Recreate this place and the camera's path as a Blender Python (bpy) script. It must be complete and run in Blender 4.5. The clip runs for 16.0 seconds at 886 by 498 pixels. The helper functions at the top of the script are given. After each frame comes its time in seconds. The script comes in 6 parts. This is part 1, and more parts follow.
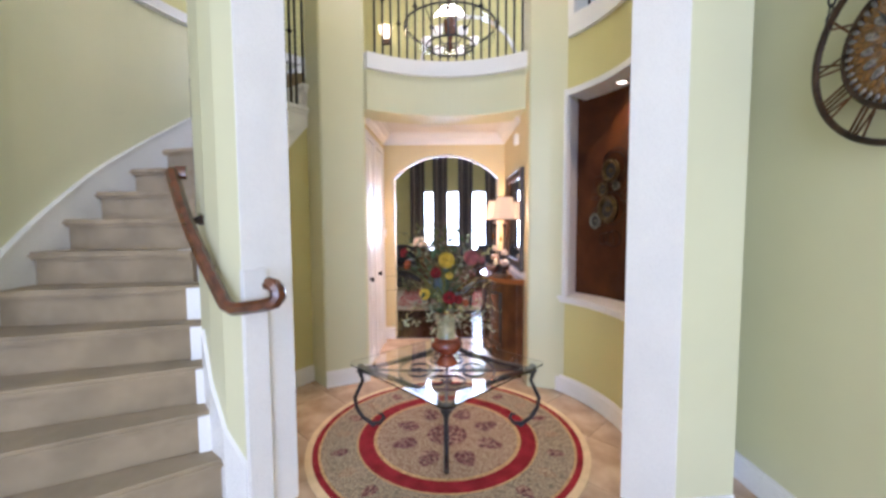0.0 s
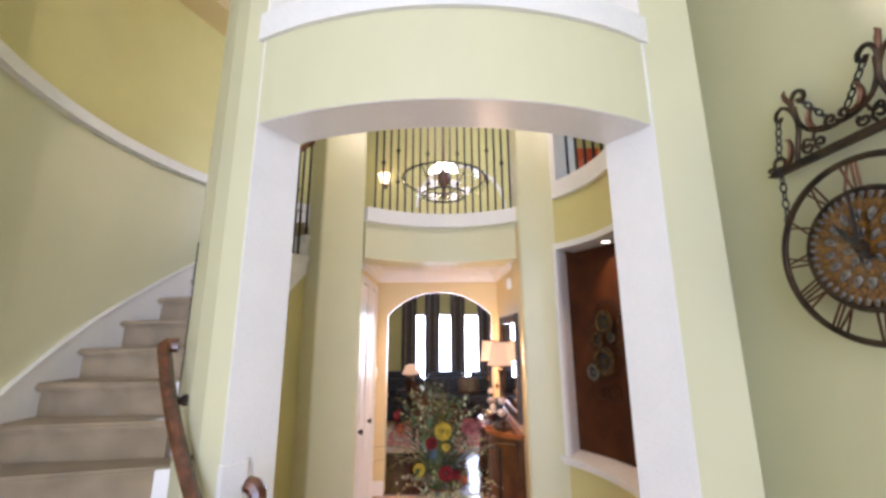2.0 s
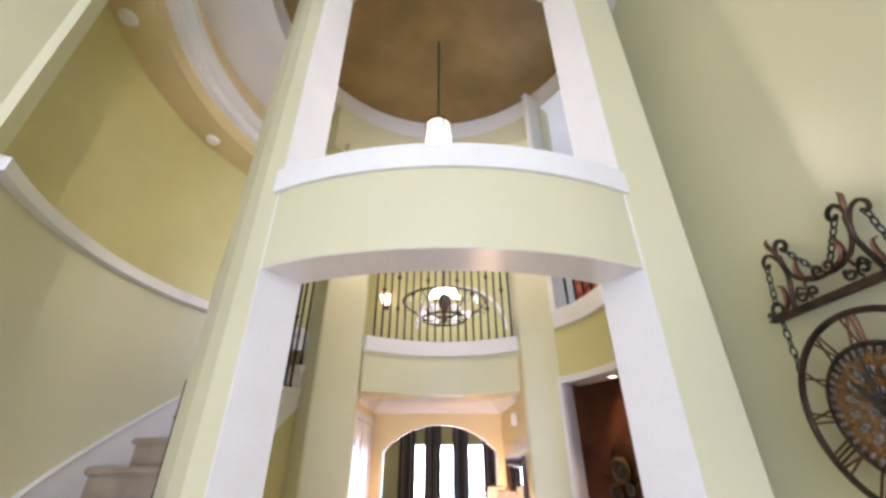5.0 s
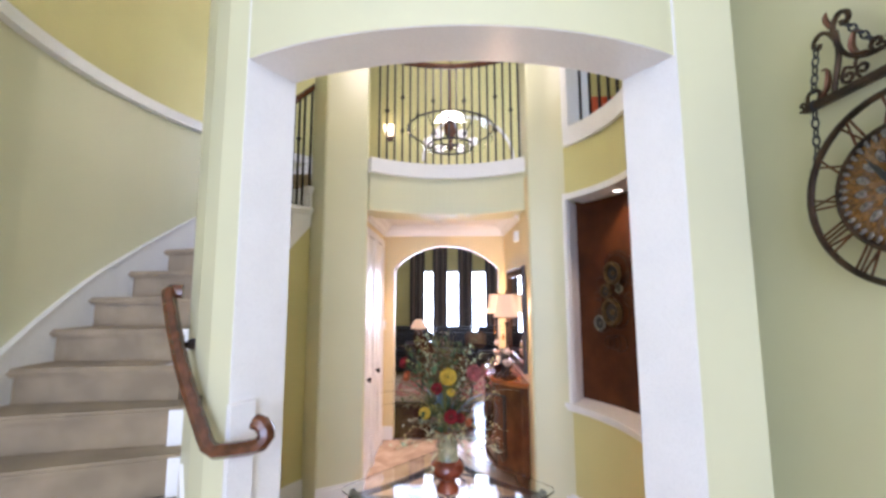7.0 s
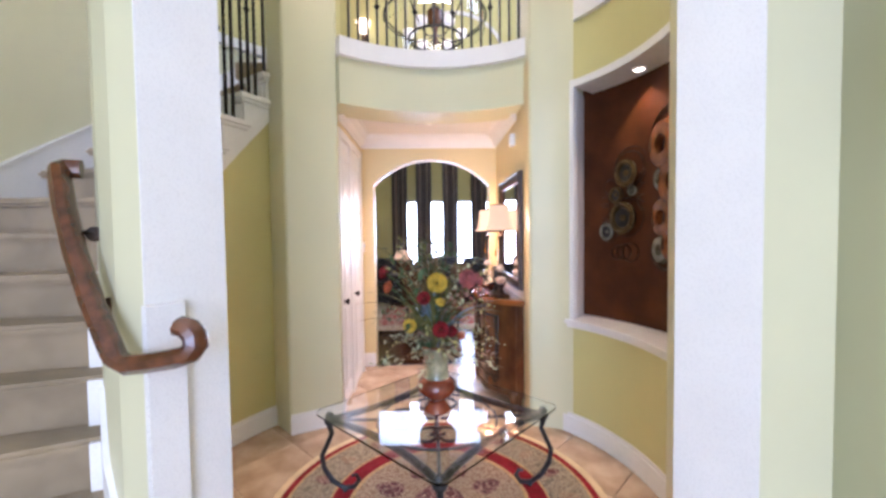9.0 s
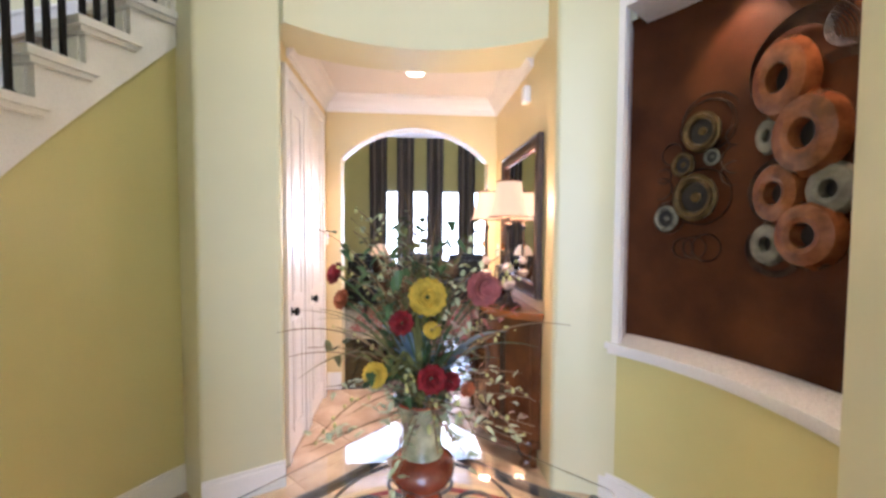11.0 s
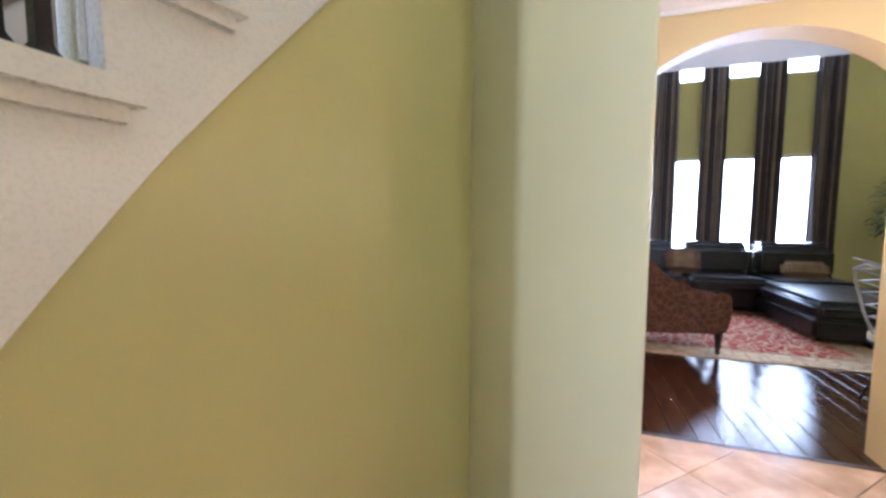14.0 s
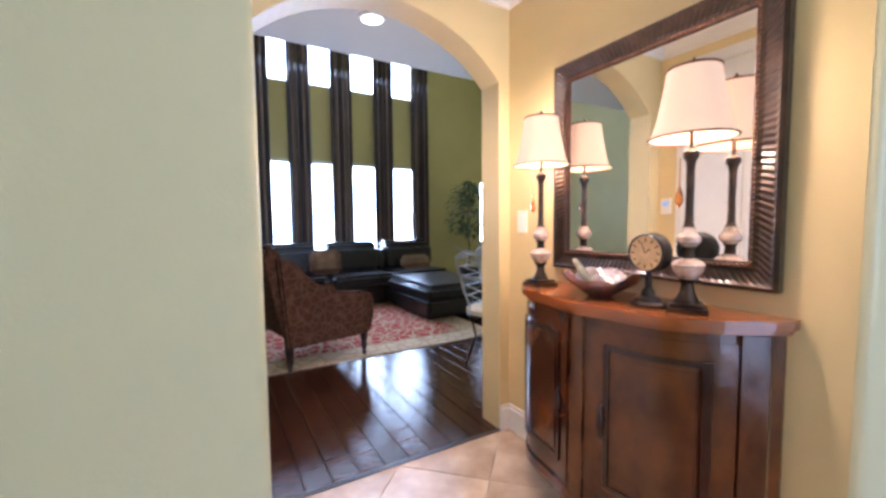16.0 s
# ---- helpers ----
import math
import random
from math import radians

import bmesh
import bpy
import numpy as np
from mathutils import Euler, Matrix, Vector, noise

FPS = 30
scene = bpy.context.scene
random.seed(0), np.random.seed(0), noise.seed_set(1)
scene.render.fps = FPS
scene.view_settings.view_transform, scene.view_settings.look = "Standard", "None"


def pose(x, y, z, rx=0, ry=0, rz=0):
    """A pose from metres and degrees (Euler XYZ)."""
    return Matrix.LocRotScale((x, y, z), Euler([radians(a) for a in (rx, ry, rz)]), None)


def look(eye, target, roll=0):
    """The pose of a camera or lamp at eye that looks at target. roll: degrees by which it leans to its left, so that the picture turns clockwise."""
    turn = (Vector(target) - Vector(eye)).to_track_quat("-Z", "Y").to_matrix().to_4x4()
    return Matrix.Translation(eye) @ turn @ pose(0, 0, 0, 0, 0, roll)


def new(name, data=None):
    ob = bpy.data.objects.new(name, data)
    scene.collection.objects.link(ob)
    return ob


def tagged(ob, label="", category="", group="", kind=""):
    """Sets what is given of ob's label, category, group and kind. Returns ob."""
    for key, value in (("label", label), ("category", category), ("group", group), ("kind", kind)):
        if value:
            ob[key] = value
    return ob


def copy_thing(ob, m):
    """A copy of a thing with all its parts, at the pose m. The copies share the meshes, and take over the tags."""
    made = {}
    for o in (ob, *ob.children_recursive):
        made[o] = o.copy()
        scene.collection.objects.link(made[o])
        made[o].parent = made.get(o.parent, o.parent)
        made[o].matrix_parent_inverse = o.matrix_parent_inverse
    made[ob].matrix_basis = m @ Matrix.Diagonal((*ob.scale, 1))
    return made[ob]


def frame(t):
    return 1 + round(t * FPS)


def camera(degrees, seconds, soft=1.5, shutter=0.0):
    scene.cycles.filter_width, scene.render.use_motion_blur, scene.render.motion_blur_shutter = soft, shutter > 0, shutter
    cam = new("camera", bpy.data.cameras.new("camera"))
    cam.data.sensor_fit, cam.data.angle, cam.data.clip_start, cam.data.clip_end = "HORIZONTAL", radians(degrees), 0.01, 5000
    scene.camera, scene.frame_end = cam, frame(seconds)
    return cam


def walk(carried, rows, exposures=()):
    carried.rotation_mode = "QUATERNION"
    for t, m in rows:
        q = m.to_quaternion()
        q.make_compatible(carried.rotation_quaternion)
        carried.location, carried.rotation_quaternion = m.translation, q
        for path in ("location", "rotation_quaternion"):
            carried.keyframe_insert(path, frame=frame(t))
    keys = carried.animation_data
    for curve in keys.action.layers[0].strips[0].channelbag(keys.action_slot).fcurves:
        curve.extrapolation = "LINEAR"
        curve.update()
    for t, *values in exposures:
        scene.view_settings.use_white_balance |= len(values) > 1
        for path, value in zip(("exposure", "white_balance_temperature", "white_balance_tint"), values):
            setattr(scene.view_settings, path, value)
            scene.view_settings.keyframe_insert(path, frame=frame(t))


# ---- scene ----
cam = camera(96.73, 16.0, soft=3.0)
PATH = [
    (0, (0.152, 0.496, 1.383), (0.128, 2.492, 1.253), -0.31),
    (0.5, (0.181, 0.519, 1.448), (0.153, 2.517, 1.375), 0.21),
    (1, (0.155, 0.532, 1.477), (0.149, 2.531, 1.541), 0.68),
    (1.5, (0.131, 0.500, 1.614), (0.137, 2.488, 1.826), -0.33),
    (2, (0.119, 0.469, 1.691), (0.144, 2.424, 2.113), -0.27),
    (2.5, (0.127, 0.446, 1.775), (0.156, 2.341, 2.413), -0.34),
    (3, (0.140, 0.419, 1.831), (0.166, 2.237, 2.665), -0.33),
    (3.2, (0.143, 0.415, 1.841), (0.160, 2.198, 2.746), -0.3),
    (4.2, (0.147, 0.410, 1.890), (0.160, 2.075, 2.998), -0.2),
    (5.3, (0.146, 0.430, 1.812), (0.156, 2.238, 2.667), 0.0),
    (5.5, (0.137, 0.433, 1.798), (0.151, 2.265, 2.599), -0.08),
    (6, (0.143, 0.505, 1.735), (0.144, 2.405, 2.358), 0.20),
    (6.5, (0.143, 0.558, 1.656), (0.134, 2.510, 2.093), 0.47),
    (7, (0.140, 0.541, 1.633), (0.121, 2.528, 1.854), -0.18),
    (7.5, (0.106, 0.576, 1.528), (0.101, 2.573, 1.631), -0.36),
    (8, (0.171, 0.676, 1.444), (0.123, 2.675, 1.469), -0.51),
    (8.5, (0.167, 0.826, 1.420), (0.141, 2.826, 1.376), -0.51),
    (9, (0.115, 0.987, 1.388), (0.179, 2.985, 1.316), -0.69),
    (9.2, (0.118, 1.078, 1.383), (0.195, 3.075, 1.300), -0.7),
    (11.3, (0.098, 1.962, 1.318), (0.260, 3.952, 1.228), 0.40),
    (11.5, (0.078, 2.033, 1.314), (0.160, 4.028, 1.216), 0.60),
    (12, (-0.035, 2.152, 1.303), (-0.163, 4.145, 1.190), 0.90),
    (12.5, (-0.235, 2.260, 1.312), (-0.556, 4.232, 1.186), 0.80),
    (13, (-0.388, 2.458, 1.303), (-0.986, 4.361, 1.156), 0.60),
    (13.5, (-0.570, 2.616, 1.260), (-1.323, 4.462, 1.108), -0.07),
    (14, (-0.743, 2.735, 1.241), (-1.372, 4.627, 1.079), 0.15),
    (14.5, (-0.855, 2.867, 1.149), (-1.116, 4.846, 1.029), 0.32),
    (15, (-0.843, 3.095, 1.148), (-0.609, 5.077, 1.023), 0.36),
    (15.5, (-0.752, 3.296, 1.161), (-0.075, 5.174, 1.030), -0.11),
    (16, (-0.591, 3.460, 1.166), (0.405, 5.189, 1.035), -0.61),
]
walk(cam, [(t, look(e, g, roll)) for t, e, g, roll in PATH],
     [(0, 0.26, 5200, 23), (1.2, 0.22, 5400, 24), (3.2, 0.10, 5650, 27), (5.3, 0.13, 5500, 27), (7, 0.30, 5250, 25), (8, 0.32, 5250, 25), (9.2, 0.38, 5150, 26),
      (11.5, 0.50, 5250, 22), (13, 0.52, 5250, 22), (15, 0.42, 4850, 18), (16, 0.26, 4900, 19)])

# ---- light ----
world = bpy.data.worlds.new("sky")
scene.world = world
world.use_nodes = True
_n = world.node_tree.nodes
_sky = _n.new("ShaderNodeTexSky")
_sky.sky_type, _sky.sun_disc = "NISHITA", False
_sky.sun_elevation, _sky.sun_rotation = radians(40), radians(160)
_n["Background"].inputs["Strength"].default_value = 0.12
world.node_tree.links.new(_sky.outputs[0], _n["Background"].inputs[0])


def lamp(name, kind, m, power, colour, size=0.1, size_y=None, spot=60):
    d = bpy.data.lights.new(name, kind)
    d.energy, d.color = power, colour
    if kind == "AREA":
        d.size = size
        if size_y:
            d.shape, d.size_y = "RECTANGLE", size_y
    elif kind == "SPOT":
        d.spot_size, d.spot_blend, d.shadow_soft_size = radians(spot), 0.6, size
    elif kind == "SUN":
        d.angle = radians(size)
    else:
        d.shadow_soft_size = size
    ob = new(name, d)
    ob.matrix_world = m
    return ob


DAY = (0.80, 0.91, 1.0)
WARM = (1.0, 0.66, 0.36)
lamp("sun", "SUN", look((0, -20, 16), (0, 0, 0)), 2.0, (1, 0.96, 0.9), 0.5)
# daylight through the entry's door and the tall window over it
lamp("entry_daylight", "AREA", look((-0.25, -4.4, 1.4), (-0.25, 3, 1.5)), 180, (0.74, 0.86, 1.0), 3.2, 2.3)
lamp("transom_daylight", "AREA", look((-0.25, -4.4, 4.1), (-0.25, 3, 3.4)), 95, (1.0, 0.94, 0.84), 3.2, 1.9)
# daylight through the living room's windows
for _x, _w in ((-0.285, 0.22), (0.275, 0.27), (0.885, 0.31), (1.55, 0.38), (2.25, 0.38)):
    lamp("window_daylight", "AREA", look((_x, 9.62, 1.42), (_x, 4, 1.2)), 78 * _w / 1.56, DAY, _w, 1.4)
lamp("clerestory_daylight", "AREA", look((1.0, 9.62, 3.8), (1.0, 4, 1.5)), 45, DAY, 4.4, 0.7)
# daylight on the upper landing
lamp("landing_daylight", "AREA", look((2.6, 4.6, 4.2), (0.2, 4.0, 3.6)), 40, DAY, 1.4, 1.6)
# the lamps that the place has, and a warm fill added in the hall
lamp("lamp_bulb", "POINT", Matrix.Translation((0.665, 4.765, 1.49)), 11, WARM, 0.04)
lamp("lamp_bulb", "POINT", Matrix.Translation((0.675, 4.135, 1.49)), 11, WARM, 0.04)
lamp("hall_warm_fill", "SPOT", look((0.13, 4.62, 2.40), (0.13, 4.62, 0)), 95, (1, 0.64, 0.42), 0.05, spot=120)
lamp("soffit_downlight", "SPOT", look((0.25, 5.72, 2.34), (0.25, 5.72, 0)), 18, (1, 0.8, 0.6), 0.05, spot=110)
for _a in (17.0, -4.0):
    _x, _y = 0.17 + 1.27 * math.cos(radians(_a)), 2.98 + 1.27 * math.sin(radians(_a))
    lamp("niche_spot", "SPOT", look((_x, _y, 2.36), (_x + 0.06, _y, 0.8)), 15, (1.0, 0.62, 0.32), 0.03, spot=95)
lamp("pendant_bulb", "POINT", Matrix.Translation((0.12, 3.08, 4.215)), 48, (1, 0.83, 0.60), 0.08)
lamp("chandelier_bulbs", "POINT", Matrix.Translation((0.19, 4.95, 3.55)), 22, (1, 0.82, 0.6), 0.2)

# ---- materials ----
def material(name, colour, rough=0.5, metal=0.0, vary=0.12, scale=3.0, grain=60.0, bump=0.05, second=None, stretch=(1, 1, 1),
             spec=0.5, sheen=0.0, coat=0.0, piece=0.0, mix=(0.35, 0.65)):
    """Principled surface with two scales of variation: broad clouds between two tones, and fine grain in bump and roughness."""
    m = bpy.data.materials.new(name)
    m.use_nodes = True
    t = m.node_tree
    n, l = t.nodes, t.links
    b = n["Principled BSDF"]
    co = n.new("ShaderNodeTexCoord")
    mp = n.new("ShaderNodeMapping")
    mp.inputs["Scale"].default_value = stretch
    l.new(co.outputs["Object"], mp.inputs[0])
    broad = n.new("ShaderNodeTexNoise")
    broad.inputs["Scale"].default_value, broad.inputs["Detail"].default_value = scale, 5
    l.new(mp.outputs[0], broad.inputs["Vector"])
    fine = n.new("ShaderNodeTexNoise")
    fine.inputs["Scale"].default_value, fine.inputs["Detail"].default_value = grain, 4
    l.new(mp.outputs[0], fine.inputs["Vector"])
    ramp = n.new("ShaderNodeValToRGB")
    c1 = tuple(max(0, c * (1 - vary)) for c in colour)
    c2 = second or tuple(min(1, c * (1 + vary)) for c in colour)
    ramp.color_ramp.elements[0].color, ramp.color_ramp.elements[1].color = (*c1, 1), (*c2, 1)
    ramp.color_ramp.elements[0].position, ramp.color_ramp.elements[1].position = mix
    l.new(broad.outputs[0], ramp.inputs[0])
    out = ramp.outputs[0]
    if piece:
        info = n.new("ShaderNodeObjectInfo")
        rng = n.new("ShaderNodeMapRange")
        rng.inputs["To Min"].default_value, rng.inputs["To Max"].default_value = 1 - piece, 1 + piece
        hs = n.new("ShaderNodeHueSaturation")
        l.new(info.outputs["Random"], rng.inputs[0])
        l.new(rng.outputs[0], hs.inputs["Value"])
        l.new(out, hs.inputs["Color"])
        out = hs.outputs[0]
    l.new(out, b.inputs["Base Color"])
    rr = n.new("ShaderNodeMapRange")
    rr.inputs["To Min"].default_value, rr.inputs["To Max"].default_value = max(0.02, rough * 0.8), min(1, rough * 1.2)
    l.new(fine.outputs[0], rr.inputs[0])
    l.new(rr.outputs[0], b.inputs["Roughness"])
    b.inputs["Metallic"].default_value = metal
    b.inputs["Specular IOR Level"].default_value = spec
    b.inputs["Sheen Weight"].default_value = sheen
    b.inputs["Coat Weight"].default_value = coat
    if bump:
        bp = n.new("ShaderNodeBump")
        bp.inputs["Strength"].default_value, bp.inputs["Distance"].default_value = bump, 0.01
        l.new(fine.outputs[0], bp.inputs["Height"])
        l.new(bp.outputs[0], b.inputs["Normal"])
    return m


def glass(name, colour=(1, 1, 1), rough=0.0):
    m = bpy.data.materials.new(name)
    m.use_nodes = True
    b = m.node_tree.nodes["Principled BSDF"]
    b.inputs["Base Color"].default_value = (*colour, 1)
    b.inputs["Transmission Weight"].default_value, b.inputs["Roughness"].default_value = 1.0, rough
    b.inputs["IOR"].default_value = 1.45
    return m


def glow(name, colour, strength):
    m = bpy.data.materials.new(name)
    m.use_nodes = True
    b = m.node_tree.nodes["Principled BSDF"]
    b.inputs["Base Color"].default_value = (*colour, 1)
    b.inputs["Emission Color"].default_value, b.inputs["Emission Strength"].default_value = (*colour, 1), strength
    return m


M_PALE = material("pale_green_paint", (0.635, 0.622, 0.410), 0.38, vary=0.03, scale=1.2, grain=220, bump=0.06)
# the same wall paint; warm, dim light is put into this olive tone
M_PALEDIM = material("pale_green_paint_in_shade", (0.590, 0.545, 0.235), 0.38, vary=0.05, scale=1.2, grain=220, bump=0.06)
M_LIVING = material("golden_olive_paint", (0.58, 0.50, 0.20), 0.45, vary=0.05, scale=1.5, grain=220, bump=0.06)
M_YELLOW = material("warm_yellow_paint", (0.68, 0.56, 0.29), 0.45, vary=0.04, scale=1.5, grain=220, bump=0.06)
M_TRIM = material("white_trim_paint", (0.80, 0.79, 0.77), 0.28, vary=0.02, scale=4, grain=150, bump=0.02)
M_CEIL = material("white_ceiling_paint", (0.80, 0.78, 0.76), 0.7, vary=0.02, scale=2, grain=300, bump=0.05)
M_DOME = material("brown_dome_paint", (0.26, 0.17, 0.06), 0.6, vary=0.18, scale=2.5, grain=120, bump=0.05)
M_TILE = material("travertine_tile", (0.45, 0.315, 0.20), 0.17, vary=0.15, scale=5, grain=90, bump=0.03, second=(0.58, 0.44, 0.30), piece=0.05)
M_GROUT = material("tile_grout", (0.56, 0.45, 0.33), 0.8, vary=0.1, scale=20, grain=200, bump=0.1)
M_PLANK = material("dark_wood_plank", (0.045, 0.018, 0.009), 0.11, vary=0.4, scale=5, grain=120, bump=0.06, stretch=(1, 9, 9), piece=0.25)
M_GAP = material("plank_joint", (0.015, 0.008, 0.005), 0.7, bump=0)
M_CARPET = material("beige_carpet", (0.43, 0.33, 0.20), 0.95, vary=0.16, scale=5, grain=420, bump=0.9, spec=0.1, sheen=0.3)
M_RAIL = material("brown_stained_wood", (0.10, 0.035, 0.014), 0.24, vary=0.35, scale=4, grain=90, bump=0.04, stretch=(6, 1, 6), coat=0.3)
M_IRON = material("dark_wrought_iron", (0.025, 0.022, 0.022), 0.38, 0.7, vary=0.3, scale=12, grain=120, bump=0.15)
M_BRONZE = material("aged_bronze_iron", (0.035, 0.026, 0.022), 0.42, 0.7, vary=0.5, scale=14, grain=140, bump=0.2, second=(0.085, 0.052, 0.032))
M_PEWTER = material("pewter_iron", (0.040, 0.042, 0.048), 0.34, 0.75, vary=0.3, scale=18, grain=150, bump=0.15)
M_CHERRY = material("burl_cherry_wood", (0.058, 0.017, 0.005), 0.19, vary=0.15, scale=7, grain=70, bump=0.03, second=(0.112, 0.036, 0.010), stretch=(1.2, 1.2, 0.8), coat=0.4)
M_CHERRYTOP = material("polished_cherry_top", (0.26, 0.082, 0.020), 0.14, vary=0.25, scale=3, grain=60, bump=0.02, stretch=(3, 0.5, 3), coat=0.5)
M_LEATHER = material("brown_suede_panel", (0.046, 0.013, 0.003), 0.65, vary=0.3, scale=3.0, grain=90, bump=0.12, second=(0.095, 0.031, 0.008), spec=0.2)
M_BLACKLEATHER = material("black_leather", (0.012, 0.009, 0.009), 0.28, vary=0.2, scale=6, grain=160, bump=0.2)
M_CURTAIN = material("brown_striped_curtain", (0.045, 0.025, 0.020), 0.55, vary=0.3, scale=3, grain=200, bump=0.2, sheen=0.4)
M_CURTAINB = material("tan_curtain_stripe", (0.22, 0.15, 0.11), 0.55, vary=0.2, scale=3, grain=200, bump=0.2, sheen=0.4)
M_GLASS = glass("clear_glass", (0.97, 1.0, 0.985))
M_BLACK = material("black_paint", (0.012, 0.011, 0.011), 0.4, vary=0.2, scale=20, bump=0.02)
M_MIRROR = material("mirror_silver", (0.92, 0.92, 0.90), 0.012, 1.0, vary=0.0, scale=1, bump=0)
M_PLASTIC = material("white_plastic", (0.82, 0.81, 0.78), 0.35, vary=0.02, scale=5, bump=0.01)


# ---- building helpers ----
def part(name, bm, mat, parent=None, label="", smooth=False):
    me = bpy.data.meshes.new(name)
    bmesh.ops.recalc_face_normals(bm, faces=bm.faces)
    for f in bm.faces:
        f.smooth = smooth
    bm.to_mesh(me)
    bm.free()
    me.materials.append(mat)
    if smooth:
        me.set_sharp_from_angle(angle=radians(38))
    ob = new(name, me)
    ob.parent = parent
    if label:
        ob["label"] = label
    return ob


def thing(name, label, category, at=None, group="", kind=""):
    ob = new(name)
    ob.empty_display_size = 0.1
    if at is not None:
        ob.matrix_world = at
    return tagged(ob, label, category, group, kind)


def structure(ob, label="", category=""):
    return tagged(ob, label, category, kind="structure")


def box(x0, y0, z0, x1, y1, z1, bev=0.0, bm=None, m=None):
    own = bmesh.new()
    g = bmesh.ops.create_cube(own, size=1.0)
    bmesh.ops.scale(own, vec=(x1 - x0, y1 - y0, z1 - z0), verts=own.verts)
    bmesh.ops.translate(own, vec=((x0 + x1) / 2, (y0 + y1) / 2, (z0 + z1) / 2), verts=own.verts)
    if bev:
        bmesh.ops.bevel(own, geom=own.edges, offset=bev, segments=2, affect="EDGES", profile=0.6)
    if m is not None:
        bmesh.ops.transform(own, matrix=m, verts=own.verts)
    if bm is None:
        return own
    return join(bm, own)


def join(bm, other):
    me = bpy.data.meshes.new("tmp")
    other.to_mesh(me)
    other.free()
    bm.from_mesh(me)
    bpy.data.meshes.remove(me)
    return bm


def prism(poly, z0, z1, bm=None):
    """An upright prism over a plan outline; z0 and z1 may be functions of (x, y)."""
    bm = bm or bmesh.new()
    f0 = z0 if callable(z0) else (lambda x, y: z0)
    f1 = z1 if callable(z1) else (lambda x, y: z1)
    a = [bm.verts.new((x, y, f0(x, y))) for x, y in poly]
    b = [bm.verts.new((x, y, f1(x, y))) for x, y in poly]
    k = len(poly)
    for i in range(k):
        bm.faces.new((a[i], a[(i + 1) % k], b[(i + 1) % k], b[i]))
    bm.faces.new(a[::-1])
    bm.faces.new(b)
    return bm


def rounded(poly, z0, z1, corners, r):
    """An upright prism whose named corners are rounded off, as plaster bead is."""
    out = []
    for i, p in enumerate(poly):
        if i not in corners:
            out.append(p)
            continue
        p = Vector(p)
        a, b = Vector(poly[i - 1]), Vector(poly[(i + 1) % len(poly)])
        a, b = p + (a - p).normalized() * r, p + (b - p).normalized() * r
        for k in range(6):
            t = k / 5
            out.append(tuple(a * (1 - t) ** 2 + p * 2 * t * (1 - t) + b * t * t))
    return prism(out, z0, z1)


def polar(c, r, a):
    return (c[0] + r * math.cos(radians(a)), c[1] + r * math.sin(radians(a)))


def sector(c, r0, r1, a0, a1, z0, z1, n=24, bm=None):
    """A curved wall piece between two radii and two angles; z0, z1 numbers or functions of the angle."""
    bm = bm or bmesh.new()
    f0 = z0 if callable(z0) else (lambda a: z0)
    f1 = z1 if callable(z1) else (lambda a: z1)
    rings = []
    for i in range(n + 1):
        a = a0 + (a1 - a0) * i / n
        p, q = polar(c, r0, a), polar(c, r1, a)
        rings.append([bm.verts.new((*p, f0(a))), bm.verts.new((*q, f0(a))), bm.verts.new((*q, f1(a))), bm.verts.new((*p, f1(a)))])
    for u, v in zip(rings, rings[1:]):
        for k in range(4):
            bm.faces.new((u[k], u[(k + 1) % 4], v[(k + 1) % 4], v[k]))
    bm.faces.new(rings[0][::-1])
    bm.faces.new(rings[-1])
    return bm


def lathe(profile, n=24, m=None, bm=None, squash=(1, 1)):
    own = bmesh.new()
    rings = []
    for r, z in profile:
        rings.append([own.verts.new((r * math.cos(2 * math.pi * k / n) * squash[0], r * math.sin(2 * math.pi * k / n) * squash[1], z)) for k in range(n)])
    for u, v in zip(rings, rings[1:]):
        for k in range(n):
            own.faces.new((u[k], u[(k + 1) % n], v[(k + 1) % n], v[k]))
    for ring, z in ((rings[0], -1), (rings[-1], 1)):
        own.faces.new(ring if z > 0 else ring[::-1])
    if m is not None:
        bmesh.ops.transform(own, matrix=m, verts=own.verts)
    return own if bm is None else join(bm, own)


def tube(pts, r, n=8, closed=False, bm=None, flat=1.0):
    """A round bar along points; r a number or one per point."""
    own = bmesh.new()
    pts = [Vector(p) for p in pts]
    k = len(pts)
    rings = []
    up = None
    for i, p in enumerate(pts):
        if closed:
            d = pts[(i + 1) % k] - pts[i - 1]
        else:
            d = pts[min(i + 1, k - 1)] - pts[max(i - 1, 0)]
        d.normalize()
        if up is None:
            up = d.orthogonal().normalized() if abs(d.z) > 0.9 else Vector((0, 0, 1))
        side = d.cross(up)
        if side.length < 1e-4:
            side = d.orthogonal()
        side.normalize()
        up = side.cross(d).normalized()
        rad = r[i] if isinstance(r, (list, tuple)) else r
        rings.append([own.verts.new(p + side * (rad * math.cos(2 * math.pi * j / n)) + up * (rad * flat * math.sin(2 * math.pi * j / n))) for j in range(n)])
    pairs = list(zip(rings, rings[1:])) + ([(rings[-1], rings[0])] if closed else [])
    for u, v in pairs:
        for j in range(n):
            own.faces.new((u[j], u[(j + 1) % n], v[(j + 1) % n], v[j]))
    if not closed:
        own.faces.new(rings[0][::-1])
        own.faces.new(rings[-1])
    return own if bm is None else join(bm, own)


